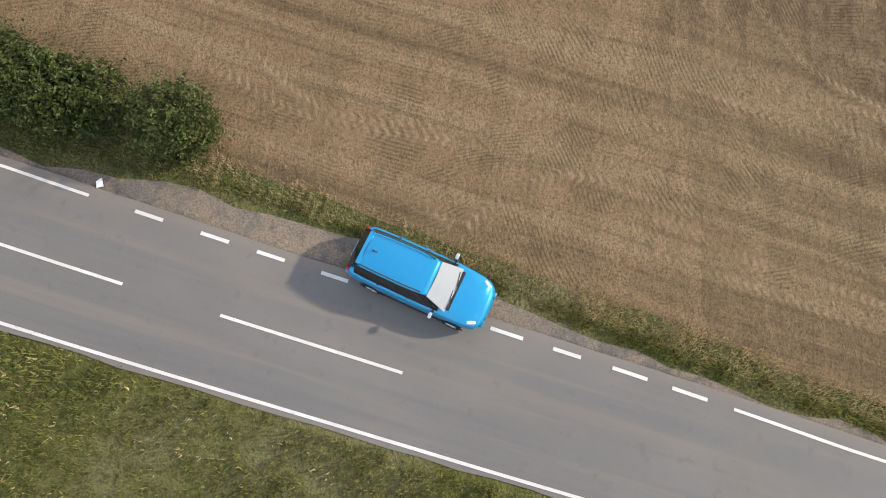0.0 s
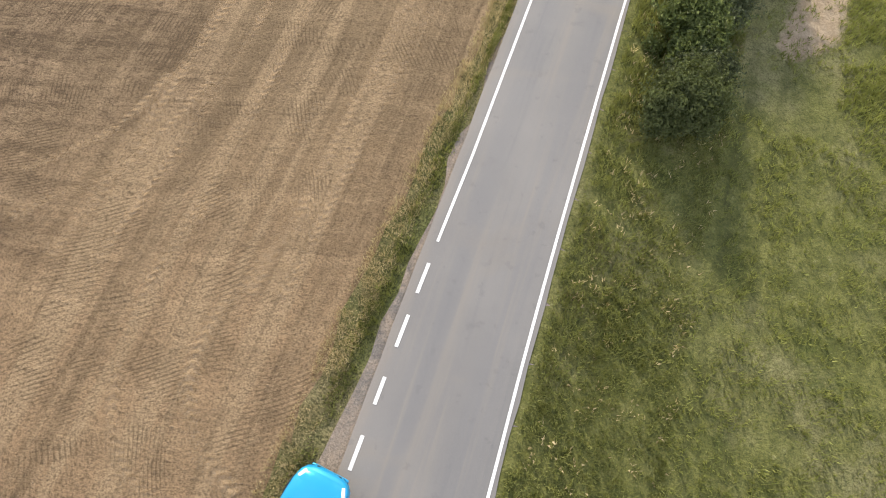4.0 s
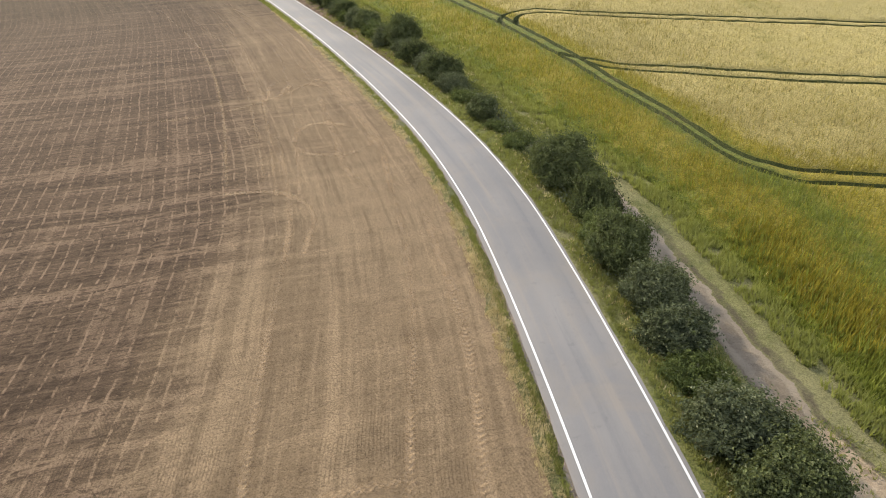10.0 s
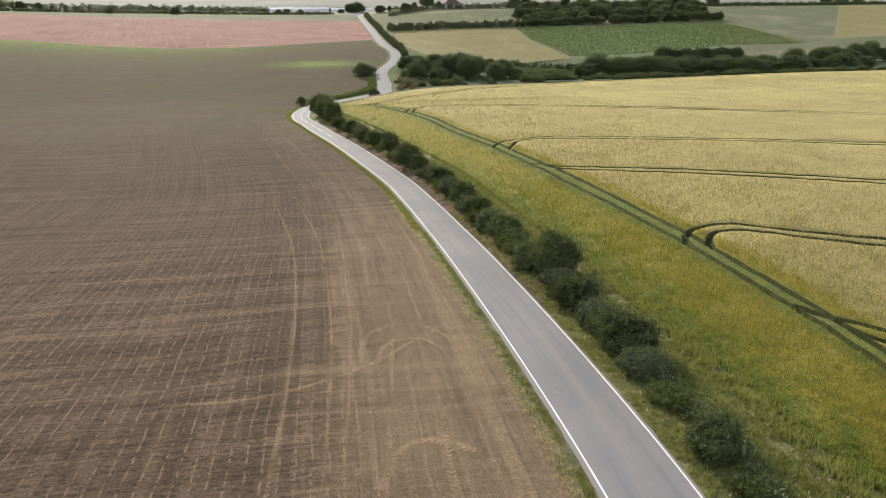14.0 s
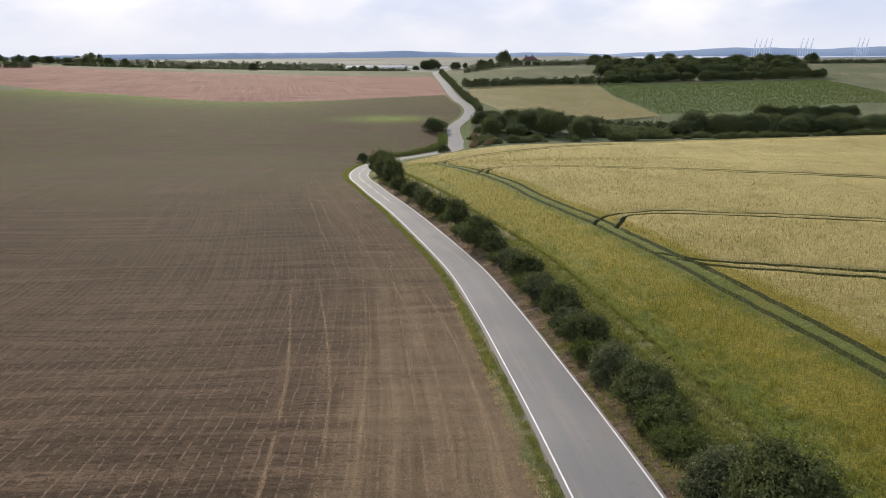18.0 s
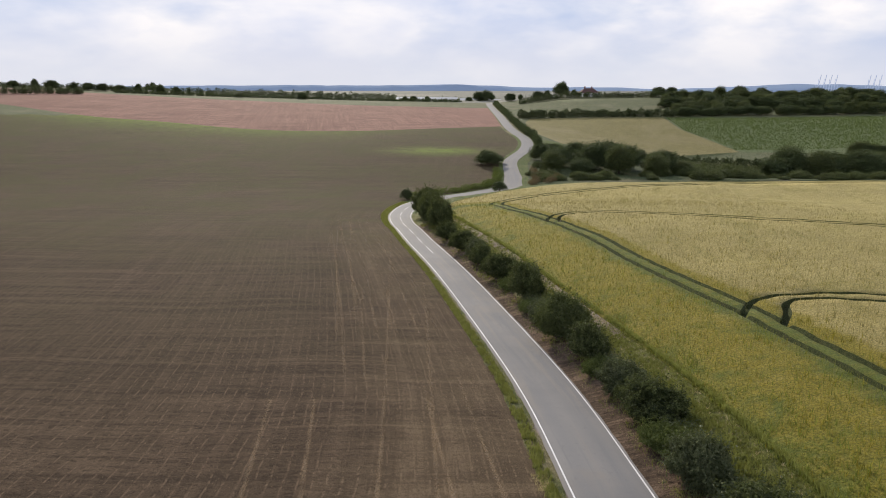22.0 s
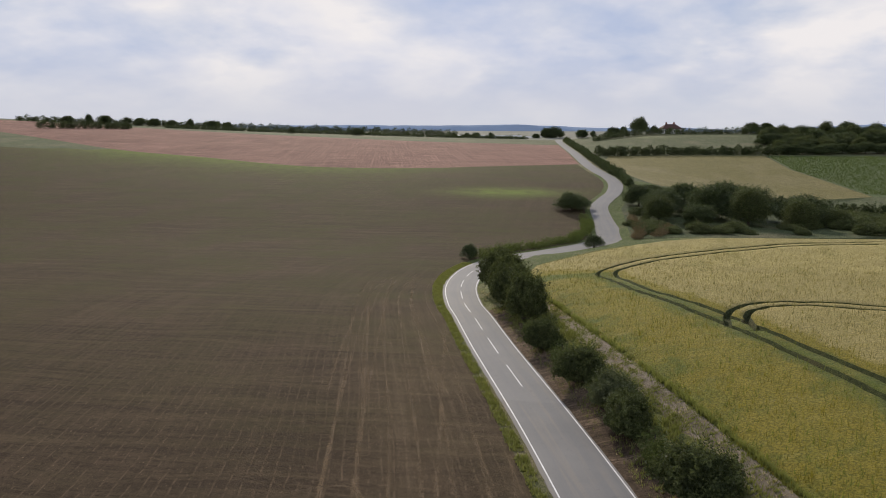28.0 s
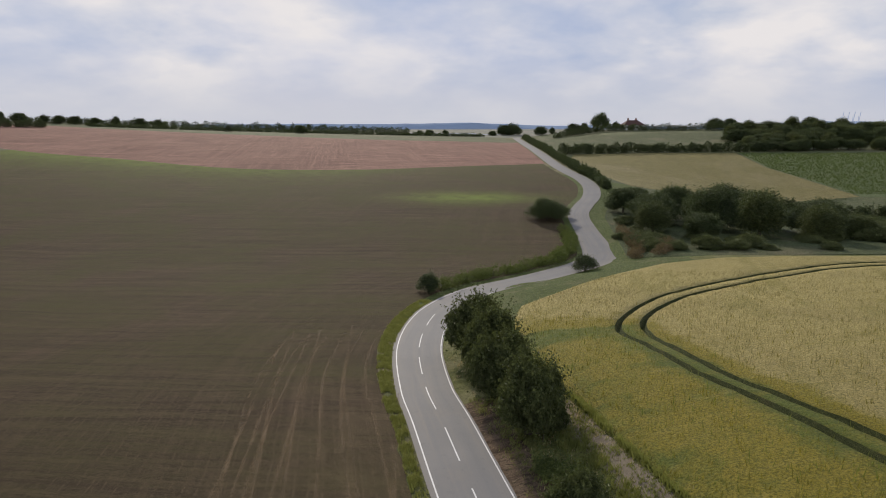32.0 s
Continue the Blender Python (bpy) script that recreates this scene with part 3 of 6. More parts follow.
def part(name, bm, material, parent, label="", shade=False):
    """Links a bmesh (or a ready mesh) as one mesh object under a thing or a part."""
    if isinstance(bm, bmesh.types.BMesh):
        me = bpy.data.meshes.new(name)
        bm.to_mesh(me)
        bm.free()
    else:
        me = bm
    if material:
        me.materials.clear()
        me.materials.append(material)
    if shade:
        me.polygons.foreach_set("use_smooth", np.ones(len(me.polygons), bool))
    ob = new(name, me)
    ob.parent = parent
    return tagged(ob, label)


from mathutils import kdtree
from mathutils.geometry import delaunay_2d_cdt


def triangulate(lines, pts):
    """A triangle net through free points and along the given lines (closed where the first point comes again)."""
    vs, es = [], []
    for line in lines:
        k = len(vs)
        vs += [Vector(p) for p in line]
        es += [(k + i, k + i + 1) for i in range(len(line) - 1)]
    vs += [Vector(p) for p in pts]
    out = delaunay_2d_cdt(vs, es, [], 0, 1e-3)
    return np.array([tuple(v) for v in out[0]]), np.array([tuple(f) for f in out[2] if len(f) == 3])


def grid(x0, x1, y0, y1, step, jitter=.25):
    rng = np.random.default_rng(int(abs(x0 * 7 + y1 * 3 + step * 11)))
    gx, gy = np.meshgrid(np.arange(x0, x1, step), np.arange(y0, y1, step))
    p = np.stack([gx.ravel(), gy.ravel()], 1)
    return p + rng.uniform(-jitter, jitter, p.shape) * step


# ---- the ground, in one net, split at its boundaries ----
def crop_edge(y):
    return float(np.interp(y, (30, 42, 58, 64, 72, 90, 130, 160, 180, 200, 235, 262), (11.9, 12.3, 12.6, 11.8, 10.6, 9.9, 8.9, 8.9, 9.0, 9.4, 9.4, 10.6)))


def verge_left(y):
    return -float(np.interp(y, (-75, -16, -8, 2, 12, 18, 30, 40, 90, 230, 262, 285, 330), (3.6, 4.6, 4.75, 4.2, 3.55, 3.15, 3.05, 3.3, 3.5, 3.6, 4.6, 4.6, 4)))


def soft_line(points, n):
    p = np.array(points, float)
    t = np.linspace(0, len(p) - 1, n)
    k = np.arange(len(p))
    return [tuple(v) for v in np.stack([herm(t, k, p[:, 0]), herm(t, k, p[:, 1])], 1)]


def ragged(n, amount, seed):
    """An offset that wanders, for an edge that nobody cut straight."""
    return lambda y: (n(y) if callable(n) else n) + amount * (noise.noise((y * .45, seed, 0)) + .6 * noise.noise((y * 1.6, seed, 5)))


def gravel_edge(y):
    return -float(np.interp(y, (-75, -14, -9, -3, 3, 9, 20, 690), (2.75, 2.95, 3.6, 3.6, 2.9, 2.55, 2.4, 2.45)))


def track_in(y):
    return float(np.interp(y, (15, 55, 80, 250), (7.1, 7.2, 7.3, 7.6)))


def track_out(y):
    return float(np.interp(y, (15, 55, 80, 250), (9.4, 9.4, 8.8, 9.2)))


LINE_VERGE = beside(ragged(verge_left, .35, 2), -75, 455, 1.0)
LINE_GRAVEL = beside(ragged(gravel_edge, .36, 7), -75, 300, 1.0)
LINE_TRACK_A, LINE_TRACK_B = beside(ragged(track_in, .35, 3), 19, 250, 1.0), beside(ragged(track_out, .4, 4), 19, 250, 1.0)


def headland(y):
    return -float(np.interp(y, (-75, -10, 2, 12, 28, 45, 60, 80, 150, 240, 262, 280), (40, 24, 17, 14, 17, 18, 16, 14.5, 14, 14, 12, 9)))


LINE_BANK = beside(ragged(lambda y: 4.5, .5, 21), 92, 236, 1.0)
LINE_HEAD = beside(ragged(headland, 1.6, 11), -60, 262, 1.5)
BARE_AXIS = ((11.8, 20.2), (13.0, 21.6), (13.9, 24), (14.5, 27.5), (14.8, 31), (15.1, 34.5))
BARE_WIDE = (.5, .9, .8, .55, .4, .22)
BARE = soft_line([(11.6, 19.6), (13.4, 20.2), (14.7, 22.4), (15.2, 27), (15.3, 31), (15.3, 34.8), (14.6, 31), (14.0, 27), (12.9, 23.6), (11.8, 21.4), (11.6, 19.6)], 44)
CROP = (beside(crop_edge, 32, 262) + [(-1.6, 268), (1.5, 272), (5.5, 277), (9, 281.5), (15, 288), (24, 296), (34, 300), (60, 302), (120, 303), (300, 306)]
        + [(300, 0), (120, -2), (60, 16), (35, 25.5), (25, 29.6), (20.5, 31.6)])
CROP = CROP + [CROP[0]]
PINK_LOW = soft_line([(-520, 640), (-282, 511), (-205, 468), (-155, 450), (-96, 427), (-50, 428), (-18, 440), (21, 456)], 60)
PINK_TOP = soft_line([(19.5, 611), (-24, 603), (-80, 590), (-192, 600), (-297, 628), (-520, 700)], 40)
PINK = PINK_LOW + beside(-3.2, 458, 608) + PINK_TOP
PINK = PINK + [PINK[0]]
TAN = [(34, 455), (37, 500), (42, 527), (88, 545), (130, 547), (128, 505), (140, 447), (90, 417), (46, 415), (34, 455)]
BEET = [(131, 547), (190, 547), (300, 560), (300, 455), (200, 432), (141, 447), (129, 505), (131, 547)]
UPPER = [(45, 540), (52, 634), (150, 650), (150, 580), (135, 556), (88, 553), (45, 540)]
SCRUB = [(20.5, 306), (34, 303.5), (300, 309), (300, 380), (140, 396), (60, 400), (36, 395), (24, 348), (20.5, 306)]
RIGHT_FIELD = [(232, 425), (300, 590), (330, 650), (470, 650), (330, 470), (232, 425)]
RIGHT_GOLD = [(331, 470), (471, 650), (700, 660), (620, 520), (331, 470)]

ground_pts = np.vstack([grid(-60, 70, -40, 310, 3.0), grid(8, 20, 15, 40, .9), grid(-260, 260, -120, 660, 14.0), grid(-45, 22, 352, 392, 3.5), grid(-1200, 1400, -500, 1600, 70.0), grid(-4700, 4700, -1500, 4800, 420.0)])
keep = np.ones(len(ground_pts), bool)
n_off, _ = lane_offset(ground_pts)
keep &= ~((np.abs(n_off) < 3.0) & (ground_pts[:, 1] < 690))
ground_pts = ground_pts[keep]
gv, gf = triangulate([LINE_VERGE, LINE_GRAVEL, LINE_BANK, BARE, LINE_HEAD, LINE_TRACK_A, LINE_TRACK_B, beside(2.3, -75, 690), beside(-2.3, -75, 690), CROP, PINK, TAN, BEET, UPPER, SCRUB, RIGHT_FIELD, RIGHT_GOLD], ground_pts)
mid = gv[gf].mean(1)
off, near = lane_offset(mid)
lane_y = MID[near, 1]
region = np.full(len(gf), "meadow", dtype=object)
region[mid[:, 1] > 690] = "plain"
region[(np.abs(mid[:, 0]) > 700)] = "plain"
left = (off < 0) & (mid[:, 1] < 470) & (mid[:, 0] < 40)
region[left & (mid[:, 0] > -700)] = "soil"
vl = np.array([ragged(verge_left, .35, 2)(v) for v in lane_y])
vg = np.array([ragged(gravel_edge, .36, 7)(v) for v in lane_y])
ta, tb = (np.array([ragged(*k)(v) for v in lane_y]) for k in ((track_in, .35, 3), (track_out, .4, 4)))
hd = np.array([ragged(headland, 1.6, 11)(v) for v in lane_y])
region[(region == "soil") & (off > hd) & (lane_y < 261) & (lane_y > -59)] = "headland"
region[(off < 0) & (off > vl) & (lane_y > -74.9) & (lane_y < 690)] = "verge"
region[(off >= 0) & (off < 7.6) & (lane_y < 690) & (lane_y > -74.9)] = "verge"
region[(off >= 0) & (off < 7.6) & (lane_y < 256) & (lane_y > -74.9)] = "verge_right"
region[inside(mid, CROP)] = "under_crop"
worn = np.array([noise.noise((x * .16, y * .16, 4.0)) for x, y in mid])
overgrown = (lane_y > 62) & (lane_y < 158) & (worn < .22)
region[(off > ta) & (off < tb) & (lane_y > 19.5) & (lane_y < 249) & ~overgrown] = "track"
region[inside(mid, BARE)] = "bleached"
region[(off > 0) & (off < 16) & (mid[:, 1] > 256) & (mid[:, 1] < 420) & ((region == "meadow") | (region == "verge"))] = "bend_grass"
region[(off < 0) & (mid[:, 1] > 256) & (mid[:, 1] < 420) & (region == "verge")] = "bend_grass"
bk = np.array([ragged(lambda y: 4.5, .5, 21)(v) for v in lane_y])
region[(off > 0) & (off < bk) & (lane_y > 92.5) & (lane_y < 235.5)] = "bank"
region[(off < 0) & (off > vg) & (lane_y > -74.9) & (lane_y < 299)] = "gravel"
for key, poly in (("pink", PINK), ("tan", TAN), ("beet", BEET), ("upper", UPPER), ("right_field", RIGHT_FIELD), ("right_gold", RIGHT_GOLD), ("scrub", SCRUB)):
    region[inside(mid, poly)] = key
region[(region == "meadow") & (mid[:, 1] > 405)] = "upper"
gz = height(gv[:, 0], gv[:, 1])
verts3 = np.c_[gv, gz]
for key, name, mat, label, cat in (
        ("soil", "ploughed_field", M_SOIL, "brown tilled field with wheel lines and seedlings", "field"),
        ("headland", "field_headland", M_SOIL, "paler reddish-brown headland crossed by tractor marks", "field"),
        ("verge_right", "hedge_verge", M_ROUGH, "rough grass under and beside the lane-side hedge", "verge"),
        ("verge", "grass_verge", M_VERGE, "rough grass verge beside the lane", "verge"),
        ("meadow", "ground", M_ROUGH, "green rough grassland between the fields", "ground"),
        ("under_crop", "ground_under_crop", M_TRAM, "trodden green ground under the standing barley", "ground"),
        ("gravel", "gravel_margin", M_GRAVEL, "pinkish gravel and dust along the lane's edge", "margin"),
        ("bend_grass", "bend_verge", M_LUSH, "lush green grass round the bend of the lane", "verge"),
        ("track", "dirt_track", M_ROUGH, "dry dirt track with worn wheel ruts", "track"),
        ("bleached", "bleached_ground", M_ROUGH, "bleached sandy bare patch beside the track", "ground"),
        ("bank", "earth_bank", M_BANK, "bare reddish-brown earth bank under the hedge", "bank"),
        ("scrub", "hollow_scrub", M_SCRUB, "rank green growth in the hollow under the trees", "scrub"),
        ("pink", "far_field_reddish", M_PINK, "bare reddish field on the far slope", "field"),
        ("tan", "far_field_tan", M_FARTAN, "tan ripening field beyond the trees", "field"),
        ("beet", "far_field_green", M_FARBEET, "green root crop field beyond the trees", "field"),
        ("upper", "far_field_pasture", M_FARGREEN, "dull green pasture on the far slopes", "field"),
        ("right_field", "far_field_grass", M_FARGREEN, "grassy field on the far ridge", "field"),
        ("right_gold", "far_field_stubble", M_FARTAN, "pale stubble field on the far ridge", "field"),
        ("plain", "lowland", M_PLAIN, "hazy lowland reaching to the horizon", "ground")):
    sel = gf[region == key]
    if not len(sel):
        continue
    used, inv = np.unique(sel, return_inverse=True)
    ob = new(name, mesh_of(name, verts3[used], inv.reshape(-1, 3).tolist(), mat, True))
    q = verts3[used]
    if key in ("soil", "headland", "meadow", "track", "bleached", "verge_right"):
        qo, qn = lane_offset(q[:, :2])
        ob.data.attributes.new("off", 'FLOAT', 'POINT').data.foreach_set("value", qo.astype(np.float32))
        ob.data.attributes.new("along", 'FLOAT', 'POINT').data.foreach_set("value", ALONG[qn].astype(np.float32))
    if key in ("meadow", "track", "bleached", "verge_right"):
        axis = np.array(soft_line(BARE_AXIS, 40))
        wide = np.interp(np.linspace(0, 5, 40), np.arange(6), BARE_WIDE)
        gap = np.sqrt(((q[:, None, :2] - axis[None]) ** 2).sum(-1)) / wide[None]
        ob.data.attributes.new("bare", 'FLOAT', 'POINT').data.foreach_set("value", np.clip(1.25 - .62 * gap.min(1), 0, 1).astype(np.float32))
    if key in ("soil", "headland"):
        edge = np.array([headland(v) for v in MID[qn, 1]])
        pale = smooth(-7.0, 6.0, qo - edge) * smooth(-60, -50, q[:, 1]) * (1 - smooth(225, 262, q[:, 1])) * (1 - .22 * smooth(35, 75, q[:, 1]) - .35 * smooth(90, 170, q[:, 1]))
        pale = np.maximum(pale, .52 * (1 - smooth(18, 62, q[:, 1])))
        ob.data.attributes.new("head", 'FLOAT', 'POINT').data.foreach_set("value", pale.astype(np.float32))
        line = np.array(PINK_LOW)
        d = np.interp(q[:, 0], line[:, 0], line[:, 1]) - q[:, 1]
        green = np.exp(-np.maximum(d, 0) / 20) * np.interp(q[:, 0], (-520, -150, -60, -15), (.95, .9, .55, .15))
        green = np.maximum(green, 1.0 * np.exp(-((q[:, 0] + 9) / 18) ** 2 - ((q[:, 1] - 372) / 8) ** 2))
        ob.data.attributes.new("sprout", 'FLOAT', 'POINT').data.foreach_set("value", green.astype(np.float32))
    tagged(ob, label, cat, kind="structure")

# ---- the lane and its markings ----


def half_width(y):
    return float(np.interp(y, (-75, -20, 12, 60, 200, 245, 262, 285, 300, 312, 330, 380, 690), (2.75, 2.7, 2.35, 2.35, 2.45, 2.7, 2.9, 2.6, 2.9, 3.3, 2.6, 2.5, 2.5)))


def strip(name, mat, i0, i1, left_n, right_n, lift, step=1.0, cols=2, uv=False, wobble=0.0):
    """A ribbon laid on the lane between two points of its middle line, from one offset to another."""
    idx, last = [], -1e9
    for i in range(i0, i1 + 1):
        if ALONG[i] - last >= step or i == i1:
            idx.append(i)
            last = ALONG[i]
    vs, fs, us = [], [], []
    for k, i in enumerate(idx):
        a = left_n(MID[i, 1]) if callable(left_n) else left_n
        b = right_n(MID[i, 1]) if callable(right_n) else right_n
        for c in range(cols):
            o = a + (b - a) * c / (cols - 1)
            if wobble and c in (0, cols - 1):
                o += wobble * noise.noise((ALONG[i] * .9, c * 3.1, 0))
            p = MID[i] + o * RIGHT[i]
            zc = hz(*MID[i]) + .035 + .05 * (1 - (o / 3.0) ** 2)
            zg = hz(p[0], p[1])
            vs.append((p[0], p[1], max(zc, zg + .02) + lift))
            us.append((o, ALONG[i]))
        if k:
            for c in range(cols - 1):
                q = (k - 1) * cols + c
                fs.append((q, q + 1, q + cols + 1, q + cols))
    me = mesh_of(name, vs, fs, mat, True)
    if uv:
        lay = me.uv_layers.new(name="UVMap")
        ids = np.zeros(len(me.loops), np.int32)
        me.loops.foreach_get("vertex_index", ids)
        lay.data.foreach_set("uv", np.array(us, float)[ids].ravel())
    return me


def line_l(y):
    return -float(np.interp(y, (-75, -15, 5, 12, 24, 45, 60, 200, 240, 262, 290), (2.40, 2.36, 2.08, 1.86, 1.80, 2.0, 2.08, 2.1, 2.2, 2.45, 2.3)))


def line_r(y):
    return float(np.interp(y, (-75, -15, 5, 20, 60, 200, 240, 262, 290), (2.30, 2.24, 1.92, 1.86, 2.05, 2.1, 2.2, 2.4, 2.2)))


I_END = at_y(690)
road = new("road", strip("road", M_ROAD, 0, I_END, lambda y: min(-half_width(y), line_l(y) - .32) if y < 285 else -half_width(y), lambda y: line_r(y) + .2 if y < 285 else half_width(y), 0, 1.0, 9, True, .09))
tagged(road, "narrow worn grey asphalt country lane", "road", kind="structure")


def marking(name, label, y0, y1, n0, n1, group):
    i0, i1 = (y0, y1) if isinstance(y0, int) else (at_y(y0), at_y(y1))
    ob = new(name, strip(name, M_PAINT, i0, i1, n0, n1, .012, .8))
    return tagged(ob, label, "road marking", group, "structure")


def along_to(i, metres):
    return int(np.searchsorted(ALONG, ALONG[i] + metres))


marking("edge_line", "solid white edge line along the lane", -75.0, 283.0, lambda y: line_r(y) - .05, lambda y: line_r(y) + .05, "edge lines")
marking("edge_line", "solid white edge line along the lane", -75.0, -12.5, lambda y: line_l(y) - .05, lambda y: line_l(y) + .05, "edge lines")
marking("edge_line", "solid white edge line along the lane", 8.45, 283.0, lambda y: line_l(y) - .05, lambda y: line_l(y) + .05, "edge lines")
for k in range(10):
    c = int(np.searchsorted(ALONG, ALONG[at_y(7.05)] - 2.0 * k))
    a, b = int(np.searchsorted(ALONG, ALONG[c] - .5)), int(np.searchsorted(ALONG, ALONG[c] + .5))
    marking("edge_dash", "short white dash across the lay-by mouth", a, b, lambda y: line_l(y) - .06, lambda y: line_l(y) + .06, "lay-by dashes")
for k in range(8):
    b = int(np.searchsorted(ALONG, ALONG[at_y(-1.35)] - 9.2 * k))
    a = int(np.searchsorted(ALONG, ALONG[at_y(-1.35)] - 9.2 * k - 6))
    if a > 5:
        marking("centre_dash", "white dash of the centre line", a, b, -.05, .05, "centre line")
for k in range(7):
    a = int(np.searchsorted(ALONG, ALONG[at_y(206.6)] + 9.5 * k))
    b = int(np.searchsorted(ALONG, ALONG[at_y(206.6)] + 9.5 * k + 5.7))
    marking("centre_dash", "white dash of the centre line", a, b, -.05, .05, "centre line")

# ---- standing barley ----
TRAM_MAIN = soft_line([(52, 44.6), (45, 48), (37.8, 51.8), (35.8, 52.9), (33.3, 54.2), (31.9, 55.9), (31.0, 57.5), (30.5, 60), (30.4, 63), (30.7, 67), (30.5, 75), (30.4, 86.4), (30, 93), (29.5, 103.4), (28.8, 112), (28.2, 120), (27.4, 128.6), (26.7, 136), (26, 143.5), (25.4, 150), (24.3, 161), (22.2, 174), (20.5, 183), (18.7, 195), (16.3, 206), (12.6, 220), (10.6, 227.5), (8.8, 234), (7.6, 243), (6.7, 249.5), (9.3, 257.5), (15.6, 267.9), (23.7, 275.3), (31, 280.5), (41, 287), (55, 292.7), (80, 296.5), (130, 299.5), (200, 302)], 640)
TRAMS = [TRAM_MAIN,
         soft_line([(53, 46.4), (46, 49.8), (39.5, 53.3), (36.6, 54.7), (34.2, 56), (32.7, 57.7), (31.9, 59.6), (31.6, 62), (31.9, 67.5), (31.9, 77), (31.9, 87.5), (31.5, 95), (31.2, 104), (30.6, 112), (29.9, 122), (29.3, 130), (28.5, 137), (27.7, 143.5), (27.1, 150), (26, 162.5), (24.2, 174), (22.4, 183.5), (20.6, 195), (18.2, 206), (14.7, 220), (12.6, 226.5), (10.8, 232.5), (9.6, 240), (9.1, 247), (9.8, 252.5), (12.6, 259), (17.6, 266.5), (24, 272.6), (36, 281), (53, 289.6), (80, 293.8), (130, 296.8), (200, 299.5)], 640),
         soft_line([(24.6, 161), (26.6, 164), (29.5, 166), (33.2, 166.4), (37.6, 165.6), (45.1, 162.6), (53.8, 158.9), (74.2, 148.6), (120, 125), (280, 45)], 420),
         soft_line([(26.6, 158), (27.8, 160), (29.2, 163.1), (31.7, 164.7), (36.0, 163.6), (43.9, 160.6), (52.4, 157.0), (73, 146.6), (119, 123), (279, 43)], 420),
         soft_line([(26.7, 143), (28.0, 140.7), (29.4, 138.9), (31.8, 137.2), (34.9, 135.8), (37.8, 134.6), (50.7, 128.2), (64.6, 121.2), (120, 93), (280, 13)], 420),
         soft_line([(27.4, 140), (28.3, 138.3), (29.6, 136.7), (31.9, 135.2), (36.8, 132.9), (49.7, 126.4), (63.6, 119.4), (119, 91), (279, 11)], 420),
         soft_line([(29.6, 101.5), (30.4, 104.1), (32.6, 106.3), (36.3, 107), (40.2, 104.6), (46.4, 100.9), (59, 94), (75.2, 85.9), (120, 63)], 300),
         soft_line([(31.2, 100.5), (32.3, 103.2), (34, 104.7), (36.6, 104.8), (40, 102.6), (46, 98.9), (58.4, 92.1), (74.6, 84), (119, 61)], 300),
         soft_line([(30.6, 88), (31.6, 86.2), (33.4, 84.4), (35.2, 82.4), (40.0, 79.6), (44.9, 76.9), (49.5, 74.2), (57.4, 70.2), (90, 53.5)], 240),
         soft_line([(31.8, 84.5), (32.7, 82.4), (35.2, 80.2), (39.3, 77.6), (43.9, 74.9), (48.6, 72.2), (56.1, 68.3), (89, 51.5)], 240),
         soft_line([(14.2, 213.5), (15.4, 217.8), (17.6, 221.3), (20.6, 223.7), (23.6, 223.9), (28.5, 222.8), (45, 216), (100, 189), (280, 100)], 420),
         soft_line([(16.2, 212), (16.8, 216.7), (18.8, 219.8), (22.6, 221.9), (27.5, 220.9), (44, 214), (99, 187), (279, 98)], 420)]
CROP_H = .62


def ripeness(p):
    """How ripe the barley stands: green at the edges and along the main tramline, ochre on the headland, pale gold beyond."""
    p = np.asarray(p, float)
    line = np.array(sorted([q for q in TRAM_MAIN if 58 < q[1] < 252 and q[0] < 40], key=lambda q: q[1]))
    line = np.vstack([(26.0, 30.0), (26.5, 36), (27.4, 41), (28.3, 45.8), (29.7, 50.6), line])
    beyond = p[:, 0] - np.interp(p[:, 1], line[:, 1], line[:, 0])
    beyond = np.where(p[:, 1] > 245, np.maximum(beyond, (p[:, 1] - 245) * .5 - 2), beyond)
    r = .50 + .5 * smooth(.5, 6.0, beyond) * smooth(52, 64, p[:, 1] + .5 * np.clip(p[:, 0] - 34, 0, 40))
    r = r - .42 * np.exp(-((beyond - .8) / 2.4) ** 2) * (p[:, 1] < 252)
    off, near = lane_offset(p)
    edge = np.array([crop_edge(v) for v in MID[near, 1]])
    r = r - .05 * smooth(85, 150, p[:, 1]) * (1 - smooth(-2, 6, beyond))
    r = r - .5 * np.exp(-np.maximum(off - edge, 0) / np.interp(p[:, 1], (40, 70, 110), (1.6, 2.6, 4.0))) * (p[:, 1] < 262) * (1 - .6 * smooth(100, 170, p[:, 1]))
    r = r - .45 * (1 - smooth(3.0, 7.5, p[:, 1] - np.interp(p[:, 0], (18, 25, 35, 60, 120), (33, 29.6, 25.5, 16, -2))))
    return r


